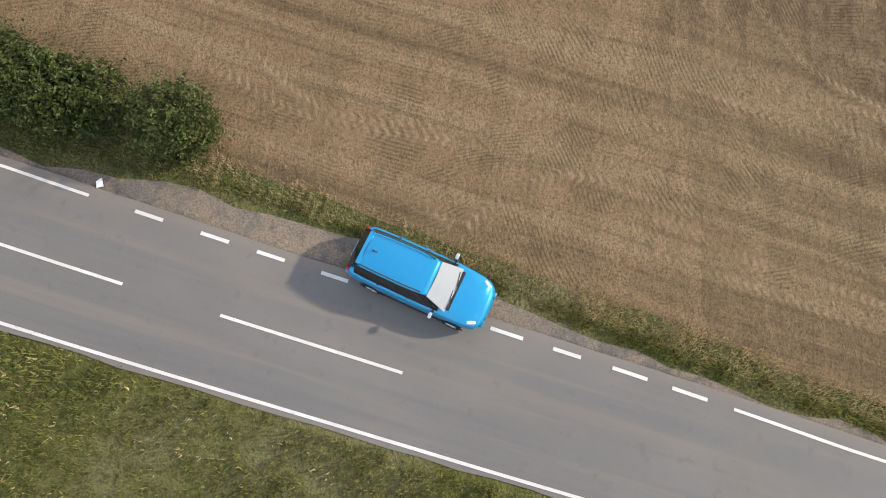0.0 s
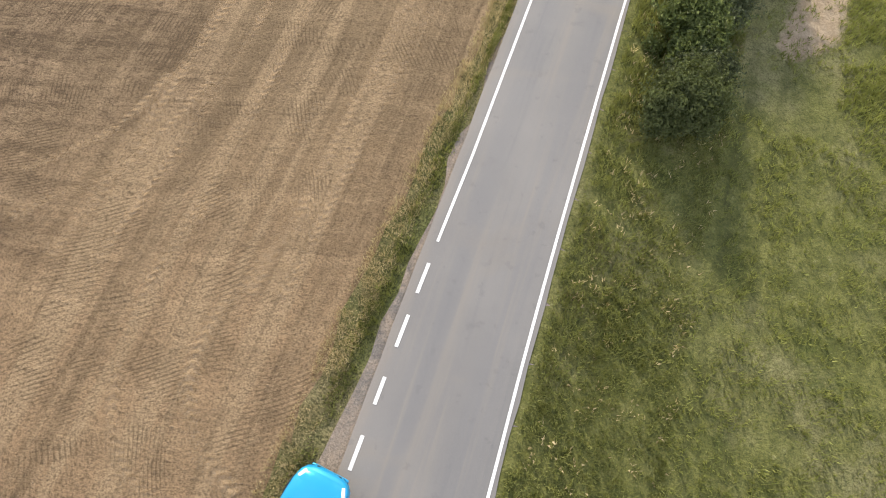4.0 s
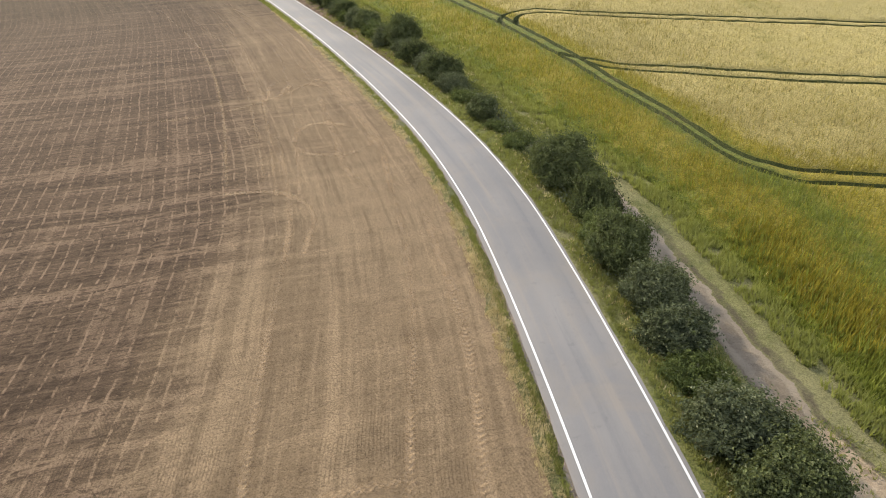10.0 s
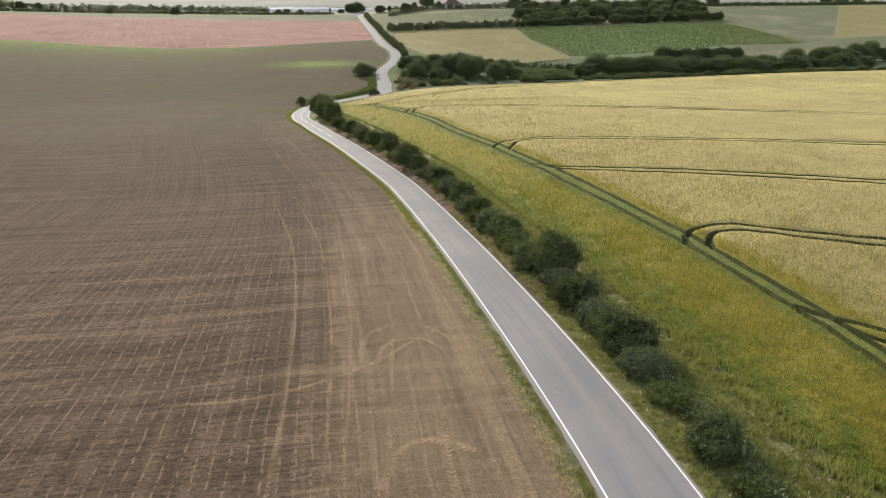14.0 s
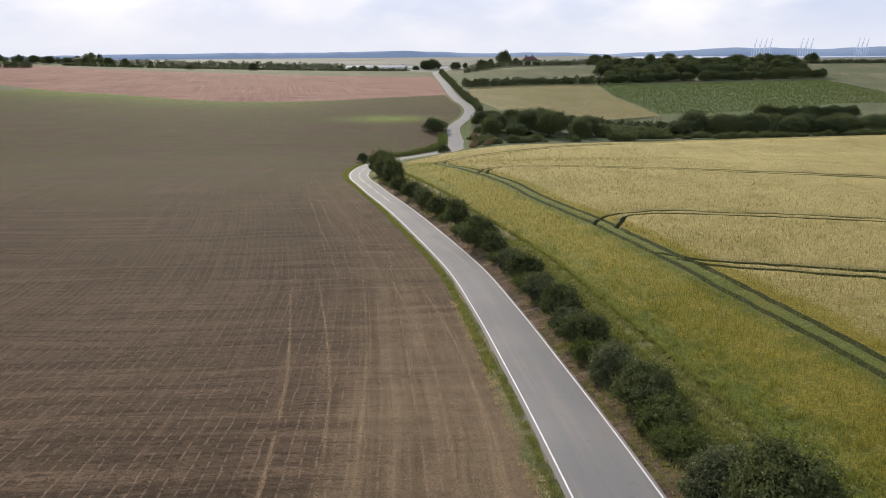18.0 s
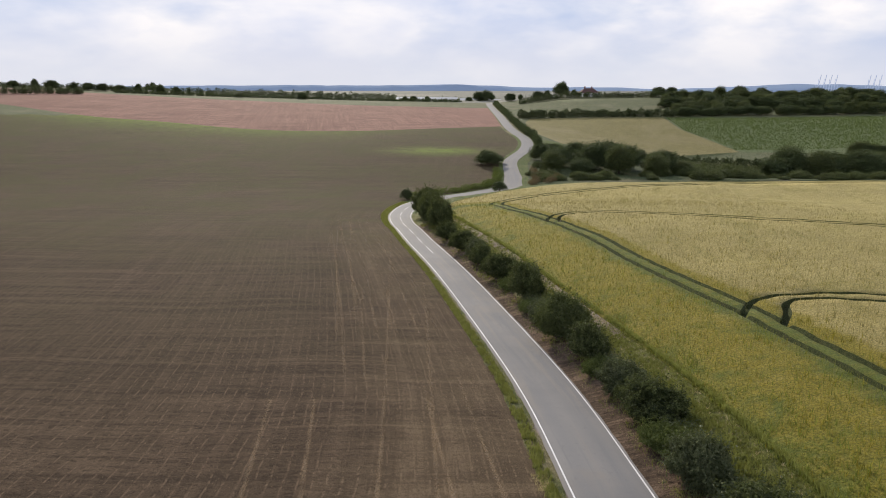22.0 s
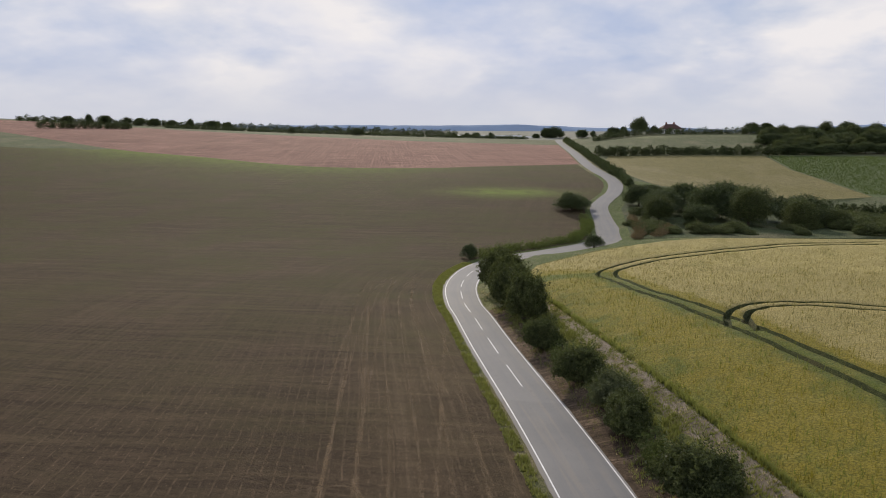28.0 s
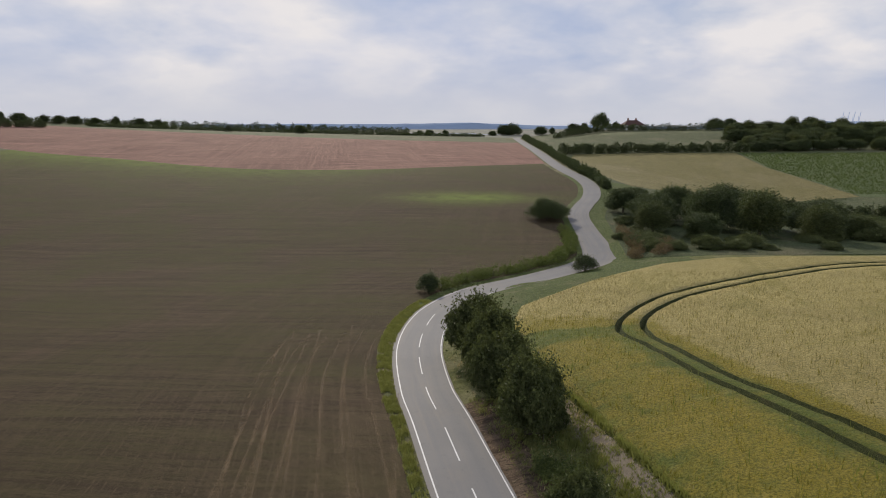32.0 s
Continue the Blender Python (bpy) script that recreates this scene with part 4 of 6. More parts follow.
def crop_mesh():
    lines, groove = [CROP], []
    for tr in TRAMS:
        p = np.array(tr)
        d = np.gradient(p, axis=0)
        d /= np.linalg.norm(d, axis=1)[:, None]
        nrm = np.stack([d[:, 1], -d[:, 0]], 1)
        ok = inside(p + nrm * .5, CROP) & inside(p - nrm * .5, CROP)
        p, nrm = p[ok], nrm[ok]
        groove.append(p)
        for s in (-.34, -.19, .19, .34):
            lines.append([tuple(v) for v in p + nrm * s])
    free = np.vstack([grid(-10, 75, 14, 300, 1.6), grid(75, 300, -4, 304, 6.0)])
    free = free[inside(free, CROP)]
    gp = np.vstack([np.stack([np.interp(np.linspace(0, len(p) - 1, len(p) * 5), np.arange(len(p)), p[:, k]) for k in (0, 1)], 1) for p in groove])
    free = free[nearest(free, gp) > .9]
    v, f = triangulate(lines, free)
    c = v[f].mean(1)
    f = f[inside(c, CROP)]
    c = v[f].mean(1)
    dv, dc = nearest(v, gp), nearest(c, gp)
    lump = np.array([noise.noise((x * .55, y * .55, 3.0)) * .10 + noise.noise((x * .12, y * .12, 9.0)) * .12 for x, y in v])
    rim = np.array(CROP)
    rim = np.vstack([np.linspace(p, q, max(2, int(np.hypot(*(q - p)) / 1.0))) for p, q in zip(rim, rim[1:])])
    de = nearest(v, rim)
    z = height(v[:, 0], v[:, 1]) + np.where(dv < .25, .04, (CROP_H + lump) * (.12 + .88 * smooth(0, np.where(v[:, 1] < 50, 8.0, 3.0), de)))
    idx = np.where(dc < .315, 1, 0)
    verts = [tuple(p) for p in np.c_[v, z]]
    ripe = ripeness(v)
    faces = f.tolist()
    idx = idx.tolist()
    # the sides down to the ground
    count = {}
    for t in faces:
        for a, b in ((t[0], t[1]), (t[1], t[2]), (t[2], t[0])):
            count[(a, b)] = 1
    for (a, b) in list(count):
        if (b, a) not in count:
            k = len(verts)
            verts += [(*v[a], hz(*v[a]) - .05), (*v[b], hz(*v[b]) - .05)]
            faces.append((b, a, k, k + 1))
            idx.append(0)
    me = mesh_of("barley_crop", verts, faces, [M_CROP, M_TRAM], True, idx)
    full = np.r_[ripe, np.full(len(verts) - len(ripe), .05)]
    me.attributes.new("ripe", 'FLOAT', 'POINT').data.foreach_set("value", full.astype(np.float32))
    return me, gp


crop_me, groove_pts = crop_mesh()
crop = new("barley_crop", crop_me)
tagged(crop, "ripening golden barley with green tractor tramlines", "crop field", kind="stuff")

# ---- leaves and bushes ----


def leaf_cloud(lumps, count, size, seed, inner=.35, droop=.2):
    """Many folded leaves over and in a group of rounded lumps: rows of (x, y, z, rx, ry, rz)."""
    rng = np.random.default_rng(seed)
    lumps = np.array(lumps, float)
    area = (lumps[:, 3] * lumps[:, 4] + lumps[:, 3] * lumps[:, 5])
    pick = rng.choice(len(lumps), count, p=area / area.sum())
    d = rng.normal(size=(count, 3))
    d /= np.linalg.norm(d, axis=1)[:, None]
    rad = np.where(rng.random(count) < inner, rng.uniform(.35, .95, count), rng.normal(1.0, .09, count))
    # tufts: shoots of leaves that stand out from the outline
    ph = rng.normal(size=(len(lumps), 3, 3))
    ripple = 1 + .13 * np.sin((d[:, None, :] * ph[pick] * 3.1).sum(-1)).mean(1) + .10 * np.sin(d[:, 0] * 9 + pick) * np.sin(d[:, 2] * 8 + pick * 2)
    p = lumps[pick, :3] + d * lumps[pick, 3:] * (rad * ripple)[:, None]
    # shoots: sprigs that stand out of the outline
    ns = max(6, count // 55)
    per = 9
    sl = rng.choice(len(lumps), ns)
    sd = rng.normal(size=(ns, 3)) + np.array((0, 0, .9))
    sd /= np.linalg.norm(sd, axis=1)[:, None]
    root = lumps[sl, :3] + sd * lumps[sl, 3:] * .9
    reach = min(size, .24) * rng.uniform(2.0, 6.5, ns)
    tt = np.linspace(.1, 1, per)
    sp = (root[:, None] + sd[:, None] * (reach[:, None] * tt)[:, :, None]).reshape(-1, 3) + rng.normal(0, size * .28, (ns * per, 3))
    p, d = np.vstack([p, sp]), np.vstack([d, np.repeat(sd, per, axis=0)])
    keep = p[:, 2] > .03
    p, d = p[keep], d[keep]
    n = len(p)
    nor = d * 1.5 + rng.normal(size=(n, 3)) * .5 + np.array((0, 0, .35))
    nor /= np.linalg.norm(nor, axis=1)[:, None]
    t = np.cross(nor, rng.normal(size=(n, 3)))
    t /= np.linalg.norm(t, axis=1)[:, None]
    b = np.cross(nor, t)
    L = size * rng.uniform(.6, 1.35, n)[:, None]
    W = L * rng.uniform(.42, .62, n)[:, None]
    fold = nor * W * .35
    v = np.empty((n, 4, 3))
    v[:, 0], v[:, 1], v[:, 2], v[:, 3] = p - t * L * .5, p + b * W * .5 + fold, p + t * L * .5 - nor * L * droop, p - b * W * .5 + fold
    k = np.arange(n)[:, None] * 4
    f = np.concatenate([k + [0, 1, 2], k + [0, 2, 3]], 1).reshape(-1, 3)
    return v.reshape(-1, 3), f


def limb(bm, a, b, r0, r1, seg=6):
    a, b = Vector(a), Vector(b)
    q = (b - a).to_track_quat('Z', 'Y').to_matrix()
    ring0 = [bm.verts.new(a + q @ Vector((r0 * math.cos(2 * math.pi * k / seg), r0 * math.sin(2 * math.pi * k / seg), 0))) for k in range(seg)]
    ring1 = [bm.verts.new(b + q @ Vector((r1 * math.cos(2 * math.pi * k / seg), r1 * math.sin(2 * math.pi * k / seg), 0))) for k in range(seg)]
    for k in range(seg):
        bm.faces.new((ring0[k], ring0[(k + 1) % seg], ring1[(k + 1) % seg], ring1[k]))
    bm.faces.new(ring1)
    return bm


def lumps_for(rng, width, depth, tall, n, low=.12):
    """Leaf masses set over a rough dome, small ones outside and a few large ones inside."""
    out = [(rng.uniform(-.12, .12) * width, rng.uniform(-.12, .12) * depth, tall * (low * .5 + .36), width * .30, depth * .30, tall * .34)]
    lop = [rng.uniform(.75, 1.12) for _ in range(8)]
    for k in range(n * 2):
        a = rng.uniform(0, 2 * math.pi)
        up = rng.random() ** .8
        side = lop[int(a / (2 * math.pi) * 8) % 8]
        rr = math.sqrt(max(0, 1 - (up * .95) ** 2)) * rng.uniform(.62, 1.0) * side
        zc = tall * (low + (.80 - low) * up * rng.uniform(.75, 1.05))
        r = rng.uniform(.085, .18)
        out.append((math.cos(a) * rr * width * .40, math.sin(a) * rr * depth * .40, zc, r * width, r * depth, r * tall * rng.uniform(.8, 1.2)))
    return out


def bush(name, label, width, depth, tall, leaves, size, mat, seed, trunk=.10, lumps=9, category="bush", low=.12):
    rng = random.Random(seed)
    ob = thing(name, label, category)
    ls = lumps_for(rng, width, depth, tall, lumps, low)
    v, f = leaf_cloud(ls, leaves, size, seed)
    part("crown", mesh_of("crown", v, f.tolist(), mat), None, ob)
    bm = bmesh.new()
    for l in ls:
        base = (rng.uniform(-.15, .15) * width * .5, rng.uniform(-.15, .15) * depth * .5, -.12)
        knee = (base[0] * .5 + l[0] * .5, base[1] * .5 + l[1] * .5, l[2] * .5)
        limb(bm, base, knee, trunk, trunk * .65, 5)
        limb(bm, knee, l[:3], trunk * .65, trunk * .2, 5)
    tagged(part("stems", bm, M_BARK, ob, "grey-brown branching stems"), kind="stuff")
    return ob


HEDGE = "bushes of the lane-side hedge"
kinds = [bush("hedge_bush", "dense dark green hawthorn bush in the lane-side hedge", 4.6, 4.4, 3.0, 26000, .155, M_LEAF, 11, .09, 17),
         bush("hedge_bush", "sprawling grey-green bush in the lane-side hedge", 4.8, 4.2, 2.6, 24000, .15, M_LEAF3, 12, .08, 17),
         bush("hedge_bush", "bright green leafy elder in the lane-side hedge", 4.2, 4.2, 2.8, 22000, .16, M_LEAF2, 13, .08, 16),
         bush("hedge_bush", "low ragged bramble clump in the lane-side hedge", 4.2, 3.8, 1.3, 12000, .12, M_LEAF2, 14, .04, 14)]
for o in kinds:
    tagged(o, group=HEDGE)
placed = [0] * len(kinds)


def put(k, x, y, scale=1.0, turn=0.0, tall=1.0, wide=0.0):
    """A hedge bush of one kind: the first takes the built one, the others copy it."""
    m = pose(x, y, hz(x, y) - .03, 0, 0, turn)
    ob = kinds[k] if not placed[k] else copy_thing(kinds[k], m)
    placed[k] += 1
    ob.matrix_basis = m @ Matrix.Diagonal((scale, scale, scale * tall, 1)) if not wide else m @ Matrix.Diagonal((scale * wide, scale / wide, scale * tall, 1))
    return ob


def beside_at(n, y):
    i = at_y(y)
    return MID[i] + n * RIGHT[i]


# kind, plan height, offset from the lane's middle, width in metres, height
ROW = ((0, 16.4, 5.1, 3.3, 1.1), (1, 18.2, 5.4, 3.0, 1.0), (2, 20.4, 4.7, 4.0, .95), (1, 22.0, 5.6, 3.4, .9), (2, 24.0, 4.7, 4.1, .95), (0, 27.3, 5.4, 5.0, 1.05), (3, 30.6, 4.9, 3.6, 1.3),
       (0, 33.0, 4.8, 3.8, 1.0), (1, 36.0, 4.8, 4.5, .95), (3, 39.4, 4.8, 3.4, 1.2), (1, 42.2, 5.0, 3.8, .9), (1, 45.0, 5.0, 4.0, 1.0), (0, 49.3, 4.8, 4.1, 1.05), (2, 52.0, 5.0, 3.2, .9), (0, 54.6, 5.4, 3.9, 1.05), (0, 59.2, 5.7, 4.8, 1.1),
       (1, 62.6, 5.8, 3.6, .8), (3, 66.0, 5.0, 3.2, 1.0), (3, 69.6, 4.7, 2.9, 1.0), (0, 73.0, 4.6, 3.3, .95), (3, 77.4, 4.8, 3.1, 1.1), (1, 80.8, 4.8, 3.2, .9), (0, 84.5, 4.8, 4.3, 1.0), (1, 88.4, 4.9, 3.5, .9), (0, 92.2, 4.8, 3.5, .95), (1, 95.8, 4.9, 3.3, .9),
       (0, 100.0, 5.8, 4.6, 1.35), (1, 102.8, 4.7, 3.9, 1.0), (3, 106.8, 4.7, 3.5, 1.3), (2, 109.8, 4.8, 3.2, .9), (0, 113.2, 4.9, 4.2, 1.0), (1, 117.6, 4.6, 4.0, 1.0), (3, 121.0, 4.5, 3.6, 1.3), (0, 124.3, 4.6, 3.7, .95), (1, 128.0, 4.7, 3.6, .9), (0, 131.7, 4.8, 4.2, 1.0),
       (1, 137.6, 4.6, 3.9, 1.0), (3, 141.4, 4.6, 3.6, 1.4), (0, 145.2, 4.7, 4.2, 1.05), (1, 150.4, 4.7, 3.8, 1.0), (3, 154.2, 4.6, 3.2, 1.2), (0, 157.9, 4.9, 4.1, 1.05), (0, 163.3, 4.7, 4.5, 1.1), (1, 168.4, 4.3, 3.6, 1.0), (3, 172.4, 4.6, 3.2, 1.2), (0, 176.9, 5.1, 4.7, 1.2), (3, 181.6, 4.6, 3.0, 1.2),
       (0, 186.4, 4.8, 4.5, 1.1), (3, 190.8, 4.6, 2.8, 1.2), (0, 195.3, 4.7, 3.8, 1.1), (1, 199.4, 5.0, 3.7, 1.05), (0, 205.8, 4.5, 3.9, 1.1), (3, 210.6, 4.6, 2.8, 1.1), (0, 215.7, 4.5, 3.6, 1.15), (3, 221.0, 4.8, 3.0, 1.1),
       (0, 227.3, 5.4, 5.4, 1.4), (0, 233.8, 5.5, 5.4, 1.4), (0, 241.8, 5.9, 5.8, 1.35), (0, 247.6, 6.0, 6.0, 1.3), (3, 230.6, 5.2, 3.0, 1.2), (3, 238.0, 5.4, 3.2, 1.2))
rnd = random.Random(9)
for j, (k, y, n, wide, tall) in enumerate(ROW):
    p = beside_at(n + rnd.uniform(-.15, .15), y)
    put(k, p[0], p[1], wide / 4.15 * rnd.uniform(.96, 1.06), rnd.uniform(0, 360), tall * rnd.uniform(.9, 1.1), rnd.uniform(1.0, 1.15))

# ---- the car at the lay-by ----
M_BLUE = Mat("metallic_blue_paint", .28, .35, .5)
M_BLUE.color(M_BLUE.mix(M_BLUE.step(M_BLUE.noise(5, 4), .3, .8, 0, .15), (.0, .300, .58), (.0, .21, .44)))
M_BLUE.b.inputs["Coat Weight"].default_value = .8
M_BLUE = M_BLUE.m
M_GLASS = plain("dark_tinted_glass", (.012, .014, .016), .06, 0, .6, .1, 3)
# the pale grey base stands in for sky mirrored in the windscreen
M_SCREEN = plain("windscreen_painted_sky", (.36, .38, .39), .08, 0, .8, .1, 3)
M_BLACK = plain("black_plastic", (.02, .02, .022), .55, 0, .4, .2, 8)
M_RUBBER = plain("tyre_rubber", (.025, .025, .026), .9, 0, .2, .3, 20)
M_ALLOY = plain("brushed_alloy", (.55, .56, .58), .35, .9, .5, .25, 12)
M_CHROME = plain("bright_chrome", (.75, .76, .78), .15, 1.0, .5, .05, 12)
M_LAMP = plain("clear_headlamp", (.62, .64, .66), .12, .2, .7, .2, 25)
M_RED = plain("red_tail_lens", (.42, .015, .02), .2, 0, .6, .15, 20)
M_PLATE = plain("pale_plate", (.7, .69, .6), .4, 0, .4, .1, 10)
M_BARS = plain("dark_lettering", (.03, .03, .03), .6, 0, .3, .1, 10)


def loft(rings, close_ends=True, ring_closed=True):
    """A skin over rings of equally many points."""
    bm = bmesh.new()
    rows = [[bm.verts.new(p) for p in r] for r in rings]
    n = len(rows[0])
    for a, b in zip(rows, rows[1:]):
        for k in range(n if ring_closed else n - 1):
            bm.faces.new((a[k], a[(k + 1) % n], b[(k + 1) % n], b[k]))
    if close_ends and ring_closed:
        bm.faces.new(rows[0][::-1])
        bm.faces.new(rows[-1])
    bmesh.ops.recalc_face_normals(bm, faces=bm.faces)
    return bm


def rounded_box(sx, sy, sz, at=(0, 0, 0), r=.02, seg=2, turn=None):
    bm = bmesh.new()
    bmesh.ops.create_cube(bm, size=1)
    bmesh.ops.scale(bm, vec=(sx, sy, sz), verts=bm.verts)
    if r:
        bmesh.ops.bevel(bm, geom=bm.edges[:], offset=r, segments=seg, affect='EDGES', profile=.5)
    if turn:
        bmesh.ops.rotate(bm, cent=(0, 0, 0), matrix=Euler([radians(a) for a in turn]).to_matrix(), verts=bm.verts)
    bmesh.ops.translate(bm, vec=at, verts=bm.verts)
    return bm


CAR_Y = (-2.27, -2.20, -2.0, -1.7, -1.2, -.6, 0, .55, .95, 1.3, 1.7, 2.0, 2.16, 2.26)


def car_half(y):
    return float(np.interp(y, (-2.27, -2.2, -2.0, -1.5, 0, 1.2, 1.7, 2.0, 2.16, 2.26), (.70, .80, .87, .90, .91, .90, .87, .80, .66, .46)))


def car_belt(y):
    return float(np.interp(y, (-2.27, -2.1, -1.4, 0, .95, 1.3, 1.8, 2.1, 2.26), (.86, 1.0, 1.0, .97, .98, .93, .84, .74, .62)))


def car_body():
    rings = []
    for y in CAR_Y:
        w, zb = car_half(y), car_belt(y)
        lo = .24 if -2.1 < y < 2.1 else .32
        hood = .05 if y > .9 else .02
        half = [(0.0, lo), (w * .82, lo), (w * .97, lo + .08), (w, lo + .26), (w * 1.0, zb - .22), (w * .955, zb - .05), (w * .88, zb), (w * .5, zb + hood * .8), (0.0, zb + hood)]
        ring = [(x, y, z) for x, z in half] + [(-x, y, z) for x, z in half[-2:0:-1]]
        rings.append(ring)
    return loft(rings)


def car_roof_half(y):
    return float(np.interp(y, (-2.1, -1.9, -1.3, -.3, .25, .5), (.56, .60, .63, .64, .60, .55)))


def car_roof_z(y):
    return float(np.interp(y, (-2.1, -1.9, -1.2, -.5, .1, .45), (1.37, 1.42, 1.475, 1.485, 1.455, 1.40)))


car = thing("estate_car", "bright blue estate car pulled half off the lane", "car", at=(-4.84, -1.04, hz(-4.84, -1.04) + .03), turn=-19.2)
body = part("body", car_body(), M_BLUE, car, "", True)
# roof panel with a slight crown
ys = (-1.86, -1.75, -1.6, -1.2, -.8, -.4, 0, .25, .42)
roof = loft([[(car_roof_half(y) * u, y, car_roof_z(y) - .045 * u * u) for u in (-1, -.85, -.5, 0, .5, .85, 1)] for y in ys], False, False)
bmesh.ops.solidify(roof, geom=roof.faces[:], thickness=.03)
part("roof", roof, M_BLUE, car, "", True)
# windscreen, rear window and side glass
part("windscreen", loft([[(u * .58, .44 - .03 * u * u, 1.39 - .04 * u * u) for u in (-1, -.5, 0, .5, 1)], [(u * .66, .80 - .04 * u * u, 1.18 - .02 * u * u) for u in (-1, -.5, 0, .5, 1)], [(u * .73, 1.16 - .10 * u * u, .985) for u in (-1, -.5, 0, .5, 1)]], False, False), M_SCREEN, car, "pale windscreen with the sky's reflection painted in its grey", True)
part("rear_window", loft([[(u * .57, -1.88, 1.39 - .03 * u * u) for u in (-1, -.5, 0, .5, 1)], [(u * .64, -2.07, 1.19) for u in (-1, -.5, 0, .5, 1)], [(u * .68, -2.25, .95) for u in (-1, -.5, 0, .5, 1)]], False, False), M_GLASS, car, "dark tinted rear window", True)
for s in (-1, 1):
    for name, y0, y1 in (("front_side_window", -.12, .86), ("rear_side_window", -1.10, -.16), ("quarter_window", -1.95, -1.14)):
        rows = []
        for y in np.linspace(y0, y1, 5):
            yt = min(y, .40 + (y - .40) * .1) if y > .40 else y
            top = (s * (car_roof_half(yt) + .012), yt, car_roof_z(yt) - .06)
            if y > .40:
                k = (y - .40) / .60
                top = (s * (.60 + .12 * k), y, 1.36 - .37 * k)
            low = (s * (car_half(y) * .885), y, car_belt(y) - .005)
            midp = tuple((a + b) / 2 + (s * .012 if i == 0 else 0) for i, (a, b) in enumerate(zip(top, low)))
            rows.append([top, midp, low])
        part(name, loft(rows, False, False), M_GLASS, car, "dark tinted side glass", True)
    for y in (-.14, -1.12):
        part("door_pillar", rounded_box(.02, .06, .46, (s * (car_roof_half(y) + .10), y, 1.20), .004, 1, (0, s * -24, 0)), M_BLACK, car)
    bm = bmesh.new()
    pts = [(s * (car_roof_half(y) - .05), y, car_roof_z(y) + (.035 if -1.9 < y < .1 else -.02)) for y in np.linspace(-1.82, .2, 12)]
    for a, b in zip(pts, pts[1:]):
        limb(bm, a, b, .018, .018, 6)
    part("roof_rail", bm, M_BLACK, car, "slim dark roof rail", True)
    mir = part("door_mirror", rounded_box(.22, .13, .14, (s * 1.0, .72, 1.0), .045, 3), M_CHROME, car, "pale silver door mirror", True)
    part("mirror_arm", rounded_box(.12, .06, .04, (s * .86, .74, .96), .01, 1), M_BLACK, mir)
    for y in (-.25, -1.05):
        part("door_handle", rounded_box(.025, .2, .03, (s * .915, y, .84), .01, 1), M_BLUE, car)
    part("sill", rounded_box(.05, 2.1, .1, (s * .89, -.1, .26), .02, 2), M_BLACK, car)
    part("headlamp", rounded_box(.17, .30, .09, (s * .63, 1.90, .775), .035, 3, (-14, 0, s * 28)), M_LAMP, car, "clear swept-back headlamp", True)
    part("tail_lamp", rounded_box(.22, .10, .20, (s * .66, -2.2, .86), .03, 2, (0, 0, s * 24)), M_RED, car, "red tail lamp", True)
    for y in (-1.36, 1.36):
        wheel = part("wheel", rounded_box(.14, .18, .18, (s * .80, y, .31), .03, 1), M_BLACK, car)
        prof = [(.20, -.10), (.30, -.105), (.315, -.07), (.318, 0), (.315, .07), (.30, .105), (.20, .10)]
        rings = [[(s * .82 + o, y + r * math.cos(a), .318 + r * math.sin(a)) for r, o in prof] for a in np.linspace(0, 2 * math.pi, 33)[:-1]]
        part("tyre", loft(rings + [rings[0]], False, False), M_RUBBER, wheel, "black tyre", True)
        bm = bmesh.new()
        hub = Vector((s * .90, y, .318))
        for k in range(5):
            a = 2 * math.pi * k / 5
            limb(bm, hub, hub + Vector((s * .005, .205 * math.cos(a), .205 * math.sin(a))), .045, .03, 5)
        for k in range(24):
            a, b = 2 * math.pi * k / 24, 2 * math.pi * (k + 1) / 24
            limb(bm, hub + Vector((0, .205 * math.cos(a), .205 * math.sin(a))), hub + Vector((0, .205 * math.cos(b), .205 * math.sin(b))), .014, .014, 4)
        part("rim", bm, M_ALLOY, wheel, "five-spoke alloy rim", True)
        arch = bmesh.new()
        ps = [(s * .915, y + .37 * math.cos(a), .30 + .37 * math.sin(a)) for a in np.linspace(0, math.pi, 13)]
        for a, b in zip(ps, ps[1:]):
            limb(arch, a, b, .022, .022, 5)
        part("wheel_arch", arch, M_BLACK, car)
part("bonnet", loft([[(u * car_half(y) * .80, y, car_belt(y) + .055 - .05 * u * u) for u in (-1, -.7, -.35, 0, .35, .7, 1)] for y in (1.08, 1.3, 1.55, 1.8, 2.0, 2.1)], False, False), M_BLUE, car, "", True)
part("scuttle", rounded_box(1.30, .10, .03, (0, 1.12, 1.0), .01, 1), M_BLACK, car)
for x, a in ((-.28, 12), (.30, 8)):
    part("wiper", rounded_box(.62, .025, .02, (x, 1.07, 1.045), .006, 1, (-28, 0, a)), M_BLACK, car)
part("grille", rounded_box(.8, .05, .12, (0, 2.24, .60), .02, 2), M_BLACK, car)
part("front_bumper", rounded_box(1.2, .12, .16, (0, 2.22, .40), .05, 3), M_BLUE, car, "", True)
part("rear_bumper", rounded_box(1.56, .16, .24, (0, -2.25, .46), .06, 3), M_BLUE, car, "", True)
part("roof_spoiler", rounded_box(1.1, .16, .03, (0, -1.88, 1.405), .012, 2, (-8, 0, 0)), M_BLUE, car, "", True)
part("antenna_fin", loft([[(-.025, -1.62, 1.43), (.025, -1.62, 1.43), (.025, -1.44, 1.43), (-.025, -1.44, 1.43)], [(-.006, -1.64, 1.53), (.006, -1.64, 1.53), (.006, -1.58, 1.53), (-.006, -1.58, 1.53)]]), M_BLACK, car)
